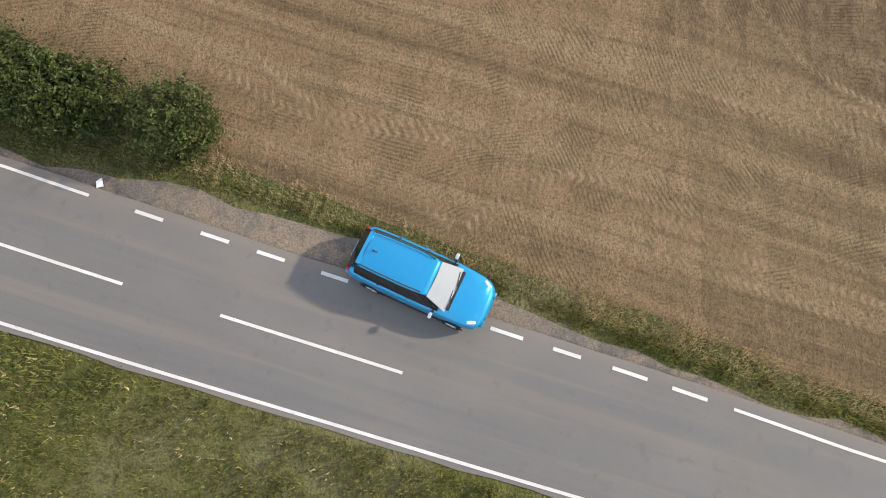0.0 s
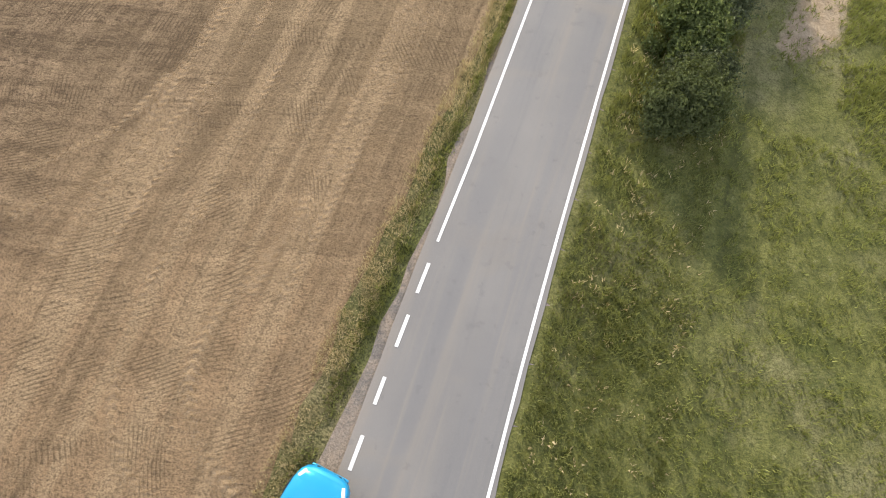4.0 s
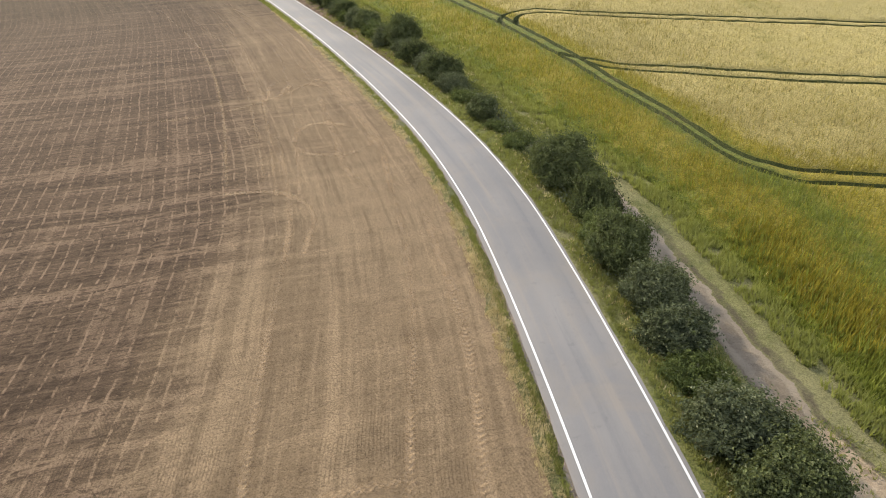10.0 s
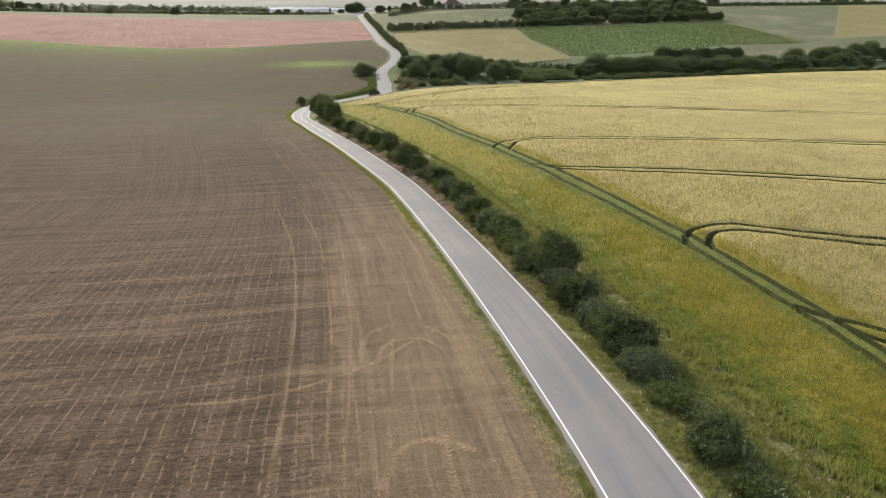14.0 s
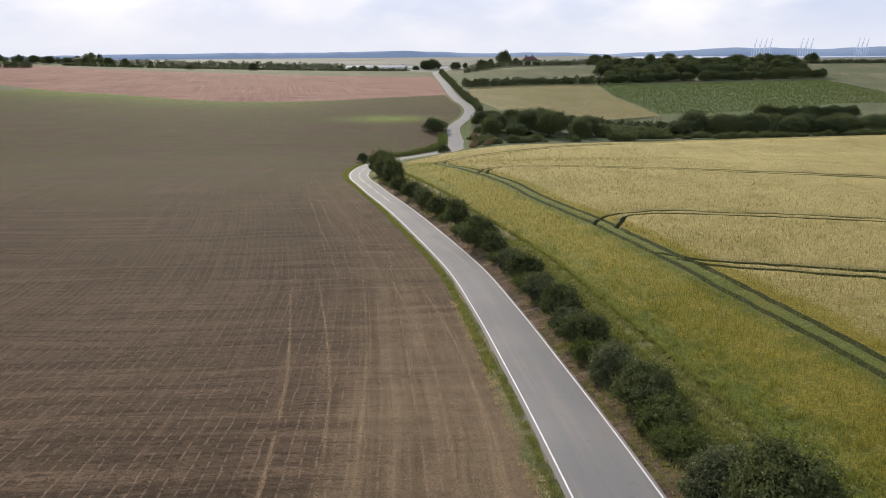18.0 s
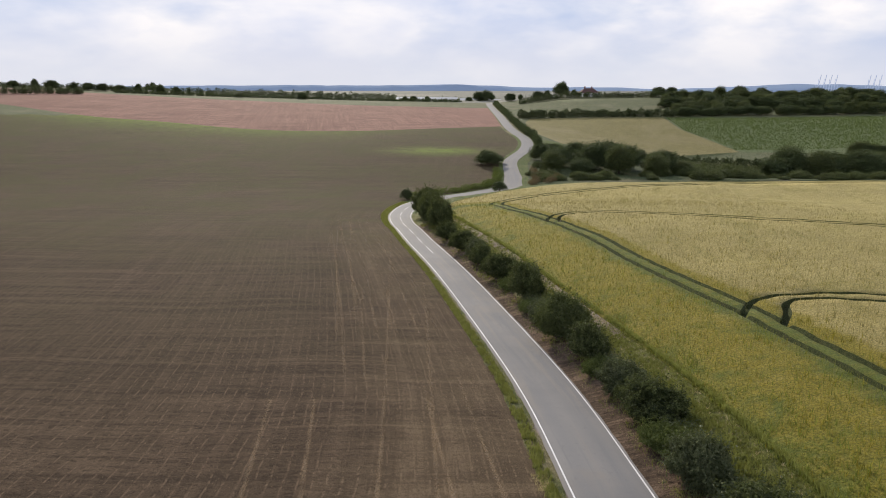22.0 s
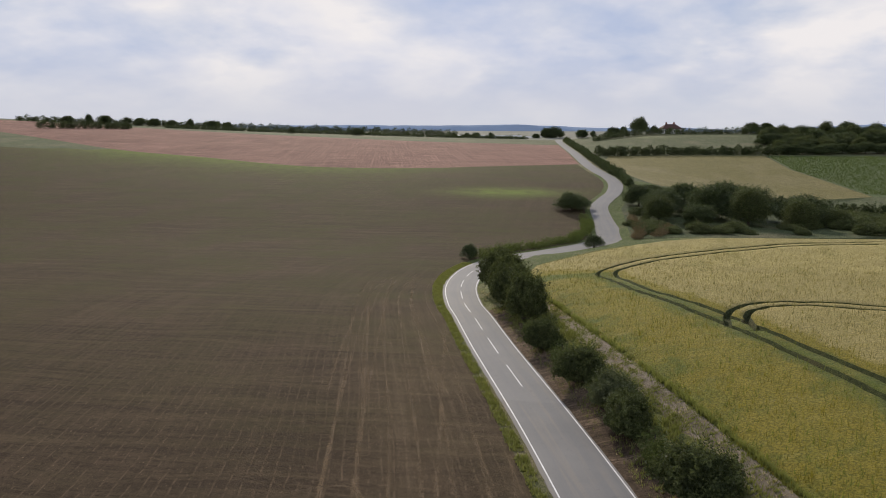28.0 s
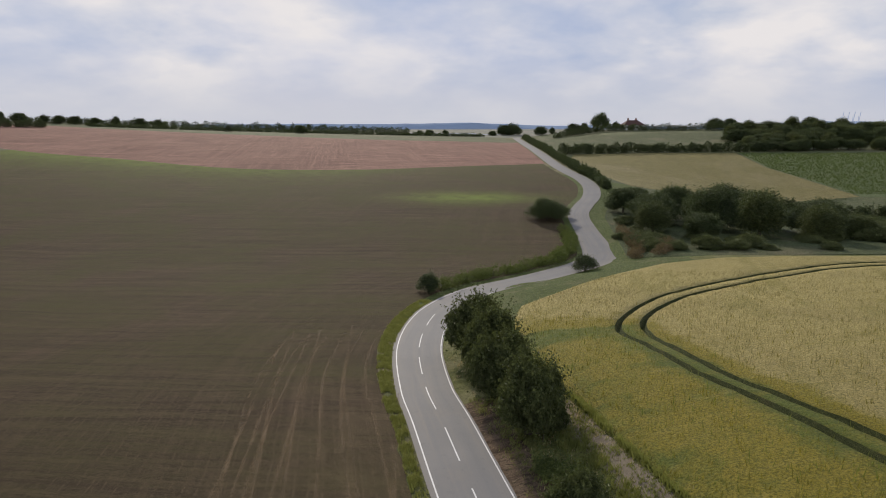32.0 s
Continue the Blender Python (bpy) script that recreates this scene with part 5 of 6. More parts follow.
plate = part("number_plate", rounded_box(.52, .012, .11, (0, -2.335, .70), .004, 1), M_PLATE, car, "pale rear plate with dark bars")
for x in (-.17, -.06, .08, .18):
    part("plate_bar", rounded_box(.08, .004, .06, (x, -2.343, .70), 0), M_BARS, plate)

# ---- trees, hedges and scrub beyond the bend ----
def tree(name, label, width, tall, leaves, size, mat, seed, lumps=14, stem=.25, low=.2):
    rng = random.Random(seed)
    ob = thing(name, label, "tree")
    ls = lumps_for(rng, width, width, tall, lumps, low)
    v, f = leaf_cloud(ls, leaves, size, seed, .25)
    part("crown", mesh_of("crown", v, f.tolist(), mat), None, ob)
    bm = bmesh.new()
    top = Vector((rng.uniform(-.3, .3), rng.uniform(-.3, .3), tall * .45))
    limb(bm, (0, 0, -.4), top * .5, stem, stem * .8, 7)
    limb(bm, top * .5, top, stem * .8, stem * .55, 7)
    for l in ls[:9]:
        limb(bm, top * rng.uniform(.5, 1), l[:3], stem * .4, stem * .1, 5)
    part("trunk", bm, M_BARK, ob, "grey-brown trunk and limbs")
    return ob


far_kinds = [tree("tree", "rounded dark green broadleaf tree beyond the barley", 9.0, 9.0, 17000, .27, M_FARLEAF, 31, 24),
             tree("tree", "tall grey-green willow beyond the barley", 8.0, 11.0, 17000, .26, M_FARLEAF2, 32, 26),
             tree("tree", "dark spreading sycamore beyond the barley", 11.0, 9.5, 19000, .29, M_FARLEAF, 33, 28),
             tree("tree", "small dark field tree with an open crown", 5.0, 6.0, 7000, .22, M_FARLEAF, 34, 14),
             tree("scrub_bush", "low green scrub bush in the hollow", 5.5, 3.2, 7500, .20, M_FARLEAF2, 35, 14, .12, .1)]
GROW = 1.55
used_kind = [0] * len(far_kinds)


def plant(k, x, y, sc=1.0, tall=1.0, group="", turn=None):
    m = pose(x, y, hz(x, y) - .1, 0, 0, (x * 37 + y * 13) % 360 if turn is None else turn)
    ob = far_kinds[k] if not used_kind[k] else copy_thing(far_kinds[k], m)
    used_kind[k] += 1
    ob.matrix_basis = m @ Matrix.Diagonal((sc * GROW, sc * GROW, sc * tall * 1.1, 1))
    if group:
        tagged(ob, group=group)
    return ob


# singles round the bend
for k, x, y, sc, tall, label in ((3, -14.4, 281.5, .55, .85, "small round bush at the outside of the bend"),
                                 (3, 11.2, 297.0, .62, .75, "clipped round dark bush beside the lane"),
                                 (2, 9.6, 343.5, .62, .85, "broad dark bush at the field corner beside the lane"),
                                 (0, 12.6, 347.5, .45, .8, "dark bush at the field corner beside the lane")):
    tagged(plant(k, x, y, sc, tall), label, "bush")

rng = random.Random(5)
G1 = "trees of the hollow"
for k, x, y, sc, tall in ((1, 31, 330, .75, .8), (2, 34, 342, .8, .9), (0, 39, 322, .72, .85), (2, 45, 336, .95, 1.0), (1, 52, 326, .95, .9), (0, 57, 340, 1.0, 1.0), (1, 63, 323, .8, .8), (2, 68, 333, .9, .85), (0, 30, 355, .8, .9), (0, 42, 352, .9, 1.0), (1, 73, 326, .6, .75), (0, 36, 368, .7, .8), (2, 55, 352, .9, 1.0),
                         (0, 104, 330, .85, .9), (2, 111, 336, 1.0, 1.0), (1, 118, 328, .9, .9), (0, 125, 338, 1.05, 1.0), (2, 132, 330, 1.0, .95), (1, 140, 336, .9, .9), (0, 147, 328, .95, .95), (2, 155, 335, 1.0, .9), (0, 163, 329, .95, .9), (1, 171, 334, .9, .8), (2, 180, 328, .95, .85), (0, 190, 333, .9, .8), (2, 200, 328, 1.0, .8), (0, 212, 332, .95, .8), (2, 224, 327, 1.0, .8), (0, 238, 330, .9, .8),
                         (1, 116, 346, 1.0, 1.0), (0, 136, 350, 1.0, 1.0), (2, 152, 348, 1.0, .9), (0, 172, 346, .9, .9), (2, 196, 345, .9, .9)):
    plant(k, x, y, sc, tall, G1)
for n in range(110):
    x, y = rng.uniform(24, 260), rng.uniform(309, 324)
    plant(4, x, y, rng.uniform(.4, .8), rng.uniform(.7, 1.1), "scrub of the hollow")
for n in range(60):
    x, y = rng.uniform(70, 125), rng.uniform(318, 375)
    plant(4, x, y, rng.uniform(.6, 1.1), rng.uniform(.8, 1.2), "scrub of the hollow")
for n in range(14):
    x, y = rng.uniform(20.5, 28), rng.uniform(312, 345)
    if x > 22.5 or y < 330:
        plant(4, x + 2, y, rng.uniform(.35, .7), rng.uniform(.6, .9), "scrub of the hollow")
# the wood on the ridge, hedgerow trees and skyline trees
for n in range(36):
    u = (n + rng.random() * .7) / 36
    plant(rng.choice((0, 1, 2)), 142 + 168 * u, 555 + 20 * u + rng.uniform(-2, 2), rng.uniform(.55, .8), rng.uniform(.75, 1.0), "trees of the ridge wood")
for n in range(150):
    u, v = rng.random(), rng.random()
    x, y = 140 + 165 * u + 10 * v, 562 + 30 * u + 62 * v
    plant(rng.choice((0, 1, 2)), x, y, rng.uniform(.7, 1.0), rng.uniform(.75, 1.05), "trees of the ridge wood")
for n in range(16):
    t = n / 15
    plant(rng.choice((0, 1, 2)), 186 + 36 * t + rng.uniform(-2, 2), 428 - 18 * t, rng.uniform(.55, .8), rng.uniform(.8, 1.0), "trees of the field-edge row")
for n in range(24):
    t = n / 23
    plant(rng.choice((0, 1, 2)), 178 + 110 * t + rng.uniform(-3, 3), 356 + 12 * t + rng.uniform(-6, 6), rng.uniform(.7, 1.0), rng.uniform(.8, 1.0), "trees of the field-edge row")
for k, x, y, sc, tall, in ((0, 15, 722, 1.0, 1.1), (2, 22, 726, .9, 1.2), (0, 6, 716, .6, .9), (0, 41, 690, .9, .9), (3, 50, 694, .8, 1), (2, 62, 668, .75, .9), (3, 70, 672, .9, 1.1), (2, 82, 676, .95, 1.25), (3, 92, 670, .9, 1.0),
                         (2, -128, 648, .62, .9), (3, -174, 634, .8, .8), (3, -30, 690, .9, .8), (0, -42, 694, .6, .8), (3, -50, 700, .8, .7), (3, -98, 690, .7, .7),
                         (0, -296, 660, .8, .9), (0, -282, 662, .7, .9), (3, -268, 664, 1.0, 1.1), (0, -252, 668, .7, 1.0), (3, -238, 668, .9, 1.0), (0, -310, 664, .8, .9), (3, -324, 668, 1, 1), (0, -344, 670, .9, .9), (3, -360, 672, 1, 1.2), (0, -376, 668, .8, .8),
                         (2, 160, 668, .9, .9), (0, 172, 672, .9, 1.0), (2, 225, 665, 1.0, .9), (0, 330, 668, .9, .9), (2, 355, 672, .9, .9), (0, 470, 668, 1.0, .9), (2, 490, 672, 1.0, 1.0), (0, 505, 668, .8, .9)):
    plant(k, x, y, sc, tall, "skyline trees")
# a wooded knoll far behind the ridge
kv, kf = [], []
for r in range(7):
    for k in range(24):
        a = 2 * math.pi * k / 24
        u = r / 6
        kx, ky = -640 + math.cos(a) * 110 * u, 1500 + math.sin(a) * 60 * u
        kv.append((kx, ky, (1 - u * u) ** 1.5 * 37 + hz(kx, ky) - .5 + 2 * noise.noise((kx * .02, ky * .02, 1))))
        if r:
            p0, p1 = (r - 1) * 24 + k, (r - 1) * 24 + (k + 1) % 24
            kf.append((p0, p1, p1 + 24, p0 + 24))
tagged(new("knoll", mesh_of("knoll", kv, kf, M_FARGREEN, True)), "low wooded knoll behind the ridge", "hill", kind="structure")


def far_trees(name, label, spots, seed):
    """A far wood: many crowns too small to tell apart, joined into one mesh. Rows of x, y, base, width, height."""
    base_v, base_f = leaf_cloud(lumps_for(random.Random(seed), 1, 1, 1, 12, .1), 700, .10, seed, .25)
    vs = [base_v * np.array((w, w, h)) + np.array((x, y, z)) for x, y, z, w, h in spots]
    fs = [base_f + k * len(base_v) for k in range(len(vs))]
    ob = new(name, mesh_of(name, np.vstack(vs), np.vstack(fs).tolist(), M_FARLEAF))
    return tagged(ob, label, "wood", kind="stuff")


spots = []
for n in range(60):
    a, u = rng.uniform(0, 6.28), math.sqrt(rng.random()) * .85
    kx, ky = -640 + math.cos(a) * 110 * u, 1500 + math.sin(a) * 60 * u
    spots.append((kx, ky, (1 - u * u) ** 1.5 * 37 + hz(kx, ky) - 1, rng.uniform(13, 19), rng.uniform(7, 10)))
far_trees("knoll_wood", "dark wood covering the far knoll", spots, 81)
far_trees("lowland_wood", "scattered dark trees across the hazy lowland",
          [(x, y, hz(x, y) - .5, rng.uniform(14, 30), rng.uniform(7, 12)) for x, y in [(rng.uniform(-700, 900), rng.uniform(1050, 1500)) for n in range(120)]], 82)


DENSE = 2.6


def hedge(label, points, wide, tall, density=26, size=.42, mat=None, seed=3):
    """A field hedge: leaf masses along a line, uneven in height, with stems."""
    ob = thing("field_hedge", label, "hedge", "field hedges")
    rg = random.Random(seed)
    p = np.array(soft_line(points, 60))
    s = np.r_[0, np.cumsum(np.linalg.norm(np.diff(p, axis=0), axis=1))]
    n = max(6, int(s[-1] / (wide * .8)))
    ls, bm = [], bmesh.new()
    for k in range(n):
        d = s[-1] * (k + rg.random() * .6) / n
        x, y = np.interp(d, s, p[:, 0]), np.interp(d, s, p[:, 1])
        x, y = x + rg.uniform(-.2, .2) * wide, y + rg.uniform(-.2, .2) * wide
        t = tall * rg.uniform(.7, 1.3)
        z = hz(x, y)
        ls.append((x, y, z + t * .48, wide * rg.uniform(.5, .7), wide * rg.uniform(.5, .7), t * .54))
        limb(bm, (x, y, z - .2), (x, y, z + t * .6), .08, .03, 4)
    v, f = leaf_cloud([(l[0], l[1], l[2] + 500, *l[3:]) for l in ls], int(DENSE * density * n * tall), size * 1.25, seed, .25)
    v[:, 2] -= 500
    part("foliage", mesh_of("foliage", v, f.tolist(), mat or M_FARLEAF), None, ob)
    tagged(part("stems", bm, M_BARK, ob), kind="stuff")
    return ob


hedge("tall dark hedge along the top of the tan field", [(36, 526), (60, 540), (88, 549), (120, 551), (150, 554)], 3.0, 4.2, 40, .5, None, 41)
hedge("dark trimmed hedge in front of the house", [(46, 640), (70, 650), (110, 656), (160, 658), (250, 660)], 3.0, 3.6, 30, .5, None, 42)
hedge("leafy hedge along the climbing lane", [(32.5, 392), (33, 412), (31, 430), (29.5, 460), (28.5, 500), (28, 540), (27, 600), (27, 660)], 2.4, 2.6, 60, .4, None, 43)
hedge("dark hedge below the tan field", [(60, 392), (90, 400), (120, 402), (150, 398)], 2.6, 3.4, 40, .45, None, 44)
hedge("dark hedge at the top of the reddish field", [(-330, 575), (-300, 596), (-278, 600)], 3.5, 4.0, 40, .5, None, 45)
hedge("long low hedge along the skyline", [(-276, 640), (-200, 640), (-128, 652), (-70, 668), (0, 700)], 2.4, 2.0, 30, .5, None, 46)
hedge("long low hedge along the skyline", [(-420, 668), (-330, 672), (-240, 676), (-160, 690), (-60, 720)], 4, 4.0, 26, .6, None, 47)
hedge("low hedge on the far ridge", [(240, 652), (330, 655), (470, 655), (700, 668)], 3, 2.6, 26, .6, None, 48)
hedge("thick verge growth along the outside of the bend", [(-12.6, 284), (-8.6, 289.6), (-3.2, 295), (2.8, 301), (8.2, 307.5), (11.4, 318), (12.4, 332)], 2.6, 1.3, 260, .15, M_LUSHLEAF, 49)
M_DRY = leafy("dry_bracken", (.12, .085, .045), (.30, .225, .13), .8, .15)
hedge("dry brown bracken on the bank by the lane", [(21.5, 306), (23.5, 313), (24.2, 322), (24.0, 331)], 2.2, 1.3, 110, .2, M_DRY, 71)
hedge("dry brown bracken on the bank by the lane", [(26, 306.5), (29, 312), (31, 318)], 2.4, 1.2, 110, .2, M_DRY, 72)
for seed, (ya, yb) in enumerate(((17, 46), (46, 88), (88, 134), (134, 180), (180, 226))):
    hedge("tangled bramble and weeds along the hedge foot", beside(5.4, ya, yb, 4.0), 1.7, .85, 60, .16, M_LEAF3 if seed % 2 else M_LEAF2, 60 + seed)
hedge("hawthorn hedge behind the lay-by", [(-12.9, -27), (-11.4, -20), (-9.9, -14), (-9.4, -10.8), (-9.1, -8.9)], 2.0, 2.0, 900, .11, M_HEDGE, 50)

# ---- the house on the ridge ----
M_WALL = plain("white_render", (.72, .70, .66), .85, 0, .2, .3, 1.5, .2)
M_TILES = plain("red_brown_roof_tiles", (.105, .055, .045), .8, 0, .2, .5, 2.0, .4)
M_BRICK = plain("chimney_brick", (.26, .12, .08), .9, 0, .2, .4, 3.0, .3)
M_WGLASS = plain("window_glass", (.05, .06, .07), .1, 0, .6, .1, 2)
house = thing("house", "white house with a red-brown hipped roof on the ridge", "house", at=(104, 672, hz(104, 672)), turn=8)
part("walls", rounded_box(15, 9, 3.4, (0, 0, 1.4), .03, 1), M_WALL, house)
bm = bmesh.new()
e, r = [bm.verts.new(v) for v in ((-8, -5, 3.0), (8, -5, 3.0), (8, 5, 3.0), (-8, 5, 3.0))], [bm.verts.new(v) for v in ((-3.6, 0, 6.6), (3.6, 0, 6.6))]
for q in ((e[0], e[1], r[1], r[0]), (e[2], e[3], r[0], r[1]), (e[1], e[2], r[1]), (e[3], e[0], r[0]), (e[3], e[2], e[1], e[0])):
    bm.faces.new(q)
roof_p = part("roof", bm, M_TILES, house, "red-brown hipped tile roof")
for x in (-3.2, 2.6):
    part("chimney", rounded_box(1.0, .8, 2.2, (x, .4, 6.9), .03, 1), M_BRICK, roof_p, "brick chimney stack")
for x in (-5, -1.6, 1.8, 5):
    win = part("window", rounded_box(1.5, .12, 1.2, (x, -4.53, 1.7), .02, 1), M_WGLASS, house, "dark window")
    part("window_frame", rounded_box(1.7, .06, .12, (x, -4.58, 1.05), .01, 1), M_WALL, win)

# low farm sheds in the haze
M_SHED = plain("pale_sheet_roof", (.36, .37, .385), .5, .1, .4, .2, .5)
for x, y, w, turn in ((-30, 1020, 46, 6), (14, 1040, 34, 3), (-75, 1060, 38, 8), (40, 1090, 30, 0)):
    shed = thing("farm_shed", "long pale-roofed farm shed in the hazy lowland", "shed", "lowland sheds", at=(x, y, hz(x, y)), turn=turn)
    part("walls", rounded_box(w, 14, 5, (0, 0, 2.4), .05, 1), M_WALL, shed)
    bm = bmesh.new()
    a = [bm.verts.new(v) for v in ((-w / 2 - .5, -7.6, 4.9), (w / 2 + .5, -7.6, 4.9), (w / 2 + .5, 0, 7.2), (-w / 2 - .5, 0, 7.2), (w / 2 + .5, 7.6, 4.9), (-w / 2 - .5, 7.6, 4.9))]
    bm.faces.new((a[0], a[1], a[2], a[3]))
    bm.faces.new((a[3], a[2], a[4], a[5]))
    part("roof", bm, M_SHED, shed)

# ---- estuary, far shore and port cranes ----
# distance haze is painted into the hill and crane colours as pale blue
M_HILL = plain("shore_painted_haze", (.30, .37, .47), 1.0, 0, 0, .15, .004)
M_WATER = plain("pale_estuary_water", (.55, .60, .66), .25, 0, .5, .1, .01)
M_CRANE = plain("crane_steel_painted_haze", (.60, .66, .76), .9, 0, 0, .1, .05)
wat = new("water", mesh_of("water", [(1000, 3300, -38.5), (4500, 2700, -38.5), (4600, 3200, -38.5), (1250, 3900, -38.5)], [(0, 1, 2, 3)], M_WATER))
tagged(wat, "pale strip of estuary water", "water", kind="structure")


def ridge(name, label, x0, y0, x1, y1, z, tall, seed):
    vs, fs = [], []
    n = 90
    for k in range(n):
        t = k / (n - 1)
        x, y = x0 + (x1 - x0) * t, y0 + (y1 - y0) * t
        hh = tall * math.sin(math.pi * min(1, max(0, t))) ** .5 * (.75 + .35 * noise.noise((t * 7, seed, 0)) + .12 * noise.noise((t * 30, seed, 4)))
        vs += [(x, y, z - 6), (x + 20, y + 60, z + hh), (x + 60, y + 260, z - 6)]
        if k:
            b = (k - 1) * 3
            fs += [(b, b + 3, b + 4, b + 1), (b + 1, b + 4, b + 5, b + 2)]
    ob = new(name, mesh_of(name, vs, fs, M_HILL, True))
    return tagged(ob, label, "hills", kind="structure")


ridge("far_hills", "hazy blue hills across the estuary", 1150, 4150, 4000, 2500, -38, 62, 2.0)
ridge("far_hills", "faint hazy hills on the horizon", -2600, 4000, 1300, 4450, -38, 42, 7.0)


def crane(x, y, turn):
    c = thing("port_crane", "tall hazy quay crane on the far shore", "crane", "port cranes", at=(x, y, -36), turn=turn)
    for dx, dy in ((-9, -7), (9, -7), (-9, 7), (9, 7)):
        part("leg", rounded_box(1.5, 1.5, 40, (dx, dy, 20), .2, 1), M_CRANE, c)
    part("girder", rounded_box(22, 2.4, 3, (0, 0, 38), .2, 1), M_CRANE, c)
    part("boom", rounded_box(2, 2.2, 48, (8, 0, 62), .2, 1, (0, 12, 0)), M_CRANE, c)
    part("mast", rounded_box(1.6, 1.6, 26, (-2, 0, 52), .2, 1), M_CRANE, c)
    return c


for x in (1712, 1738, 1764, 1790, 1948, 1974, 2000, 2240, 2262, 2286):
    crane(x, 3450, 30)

# ---- wheel marks on the tilled field ----
WHEEL_MARKS = []
WHEEL_MARKS.append(((-9.6, 30.0), (-11.0, 22.2), (-12.6, 15.2), (-14.0, 9.4), (-15.0, 6.9)))
WHEEL_MARKS.append(((-7.7, 29.0), (-9.8, 19.8), (-11.3, 13.6), (-12.9, 8.2), (-13.9, 5.3)))
WHEEL_MARKS.append(((-6.0, 29.9), (-8.7, 17.2), (-10.0, 11.2), (-11.4, 6.3)))
WHEEL_MARKS.append(((-2.9, 24.1), (-5.0, 17.1), (-6.8, 10.2), (-7.9, 6.3)))
WHEEL_MARKS.append(((-1.9, 24.5), (-3.9, 17.4), (-5.7, 10.7), (-6.8, 6.3)))
WHEEL_MARKS.append(((-18.8, 18.2), (-14.6, 18.5), (-9.6, 19.8), (-4.3, 21.4)))
WHEEL_MARKS.append(((-1.4, 72.6), (0.4, 75.9), (2.8, 75.5), (4.6, 72.9), (4.5, 70.1), (2.5, 68.5), (-0.3, 69.4), (-1.2, 71.4)))
WHEEL_MARKS.append(((-1.9, 84.8), (-0.8, 90.3), (2.8, 91.0), (5.1, 86.0), (5.1, 77.3), (4.8, 68.1), (3.8, 61.0)))
WHEEL_MARKS.append(((-0.7, 84.4), (0.1, 88.1), (2.6, 88.6), (4.0, 85.2), (4.3, 77.5)))
WHEEL_MARKS.append(((-14.0, 238.3), (-4.1, 138.1), (-2.3, 98.3), (-2.5, 82.9), (-3.2, 70.3), (-3.7, 62.9)))
WHEEL_MARKS.append(((-7.8, 235.4), (0.6, 115.3), (0.8, 94.0), (0.0, 82.3), (-1.3, 69.8), (-2.2, 62.5)))
WHEEL_MARKS.append(((-13.3, 82.4), (-7.9, 82.2), (-1.9, 84.8), (4.0, 90.2)))
WHEEL_MARKS.append(((2.8, 83.4), (2.1, 72.3), (1.6, 66.1), (2.7, 61.3)))
WHEEL_MARKS.append(((-28.7, 259.5), (-18.1, 200.6), (-12.9, 175.1), (-8.8, 154.3)))
WHEEL_MARKS.append(((-25.7, 259.9), (-16.1, 200.8), (-10.7, 175.3), (-7.2, 154.4)))
WHEEL_MARKS.append(((-18.1, 186.3), (-13.5, 187.4), (-11.1, 180.1), (-11.9, 169.7)))
WHEEL_MARKS.append(((-28.8, 254.3), (-24.1, 227.9), (-21.9, 214.2), (-19.8, 202.7)))
WHEEL_MARKS.append(((-26.5, 258.3), (-23.0, 232.1), (-20.2, 216.6), (-16.9, 203.0)))
WHEEL_MARKS.append(((-22.4, 262.6), (-18.7, 237.2), (-14.7, 219.8), (-11.6, 204.9)))
WHEEL_MARKS.append(((-2.3, 74.5), (-3.2, 60.3), (-6.1, 47.5), (-8.4, 35.8), (-9.4, 27.5)))
WHEEL_MARKS.append(((5.6, 71.5), (2.2, 51.6), (-1.4, 39.2), (-3.9, 31.7)))
WHEEL_MARKS.append(((5.0, 57.6), (2.9, 44.2), (-0.7, 33.2), (-3.5, 27.3)))
WHEEL_MARKS.append(((-7.1, 64.6), (-3.4, 63.5), (-1.8, 59.8), (-3.2, 54.9)))
WHEEL_MARKS.append(((-15.0, 39.6), (-7.8, 37.9), (-2.3, 37.3)))

WHEEL_MARKS += [((-11.6, -10.5), (-11.3, -8.5), (-10.4, -6.4), (-9.9, -4.4), (-9.9, -2.5), (-9.9, -.6)),
                ((-13.0, -8.4), (-11.7, -7.0), (-10.6, -5.3), (-10.3, -3.5), (-10.2, -1.0)),
                ((-8.9, -.5), (-10.0, .2), (-10.9, 1.3), (-11.4, 3.2), (-11.4, 5.2), (-11.0, 7.2), (-10.1, 9.2), (-8.4, 11.1), (-7.0, 14.3)),
                ((-6.9, .1), (-8.3, 1.5), (-9.1, 3.3), (-8.8, 5.3), (-7.8, 7.2), (-6.5, 10.1)),
                ((-16.8, 8.1), (-15.3, 9.3), (-13.9, 9.9), (-13.0, 11.4), (-12.1, 13.0), (-11.4, 14.7)),
                ((-17.1, 10.0), (-15.5, 11.1), (-14.2, 12.3), (-13.0, 14.8)),
                ((-9.4, -6.3), (-8.5, -5.0), (-8.0, -2.7), (-6.9, -.3)),
                ((-13.4, 150), (-8.4, 120), (-6.6, 100), (-6.2, 82), (-6.8, 66)),
                ((-10.2, 150), (-5.4, 120), (-3.9, 100), (-3.6, 84), (-4.2, 66)),
                ((-2.4, 152), (1.6, 125), (2.6, 104), (3.0, 92)), ((.2, 154), (4.0, 126), (4.8, 106), (4.9, 94))]


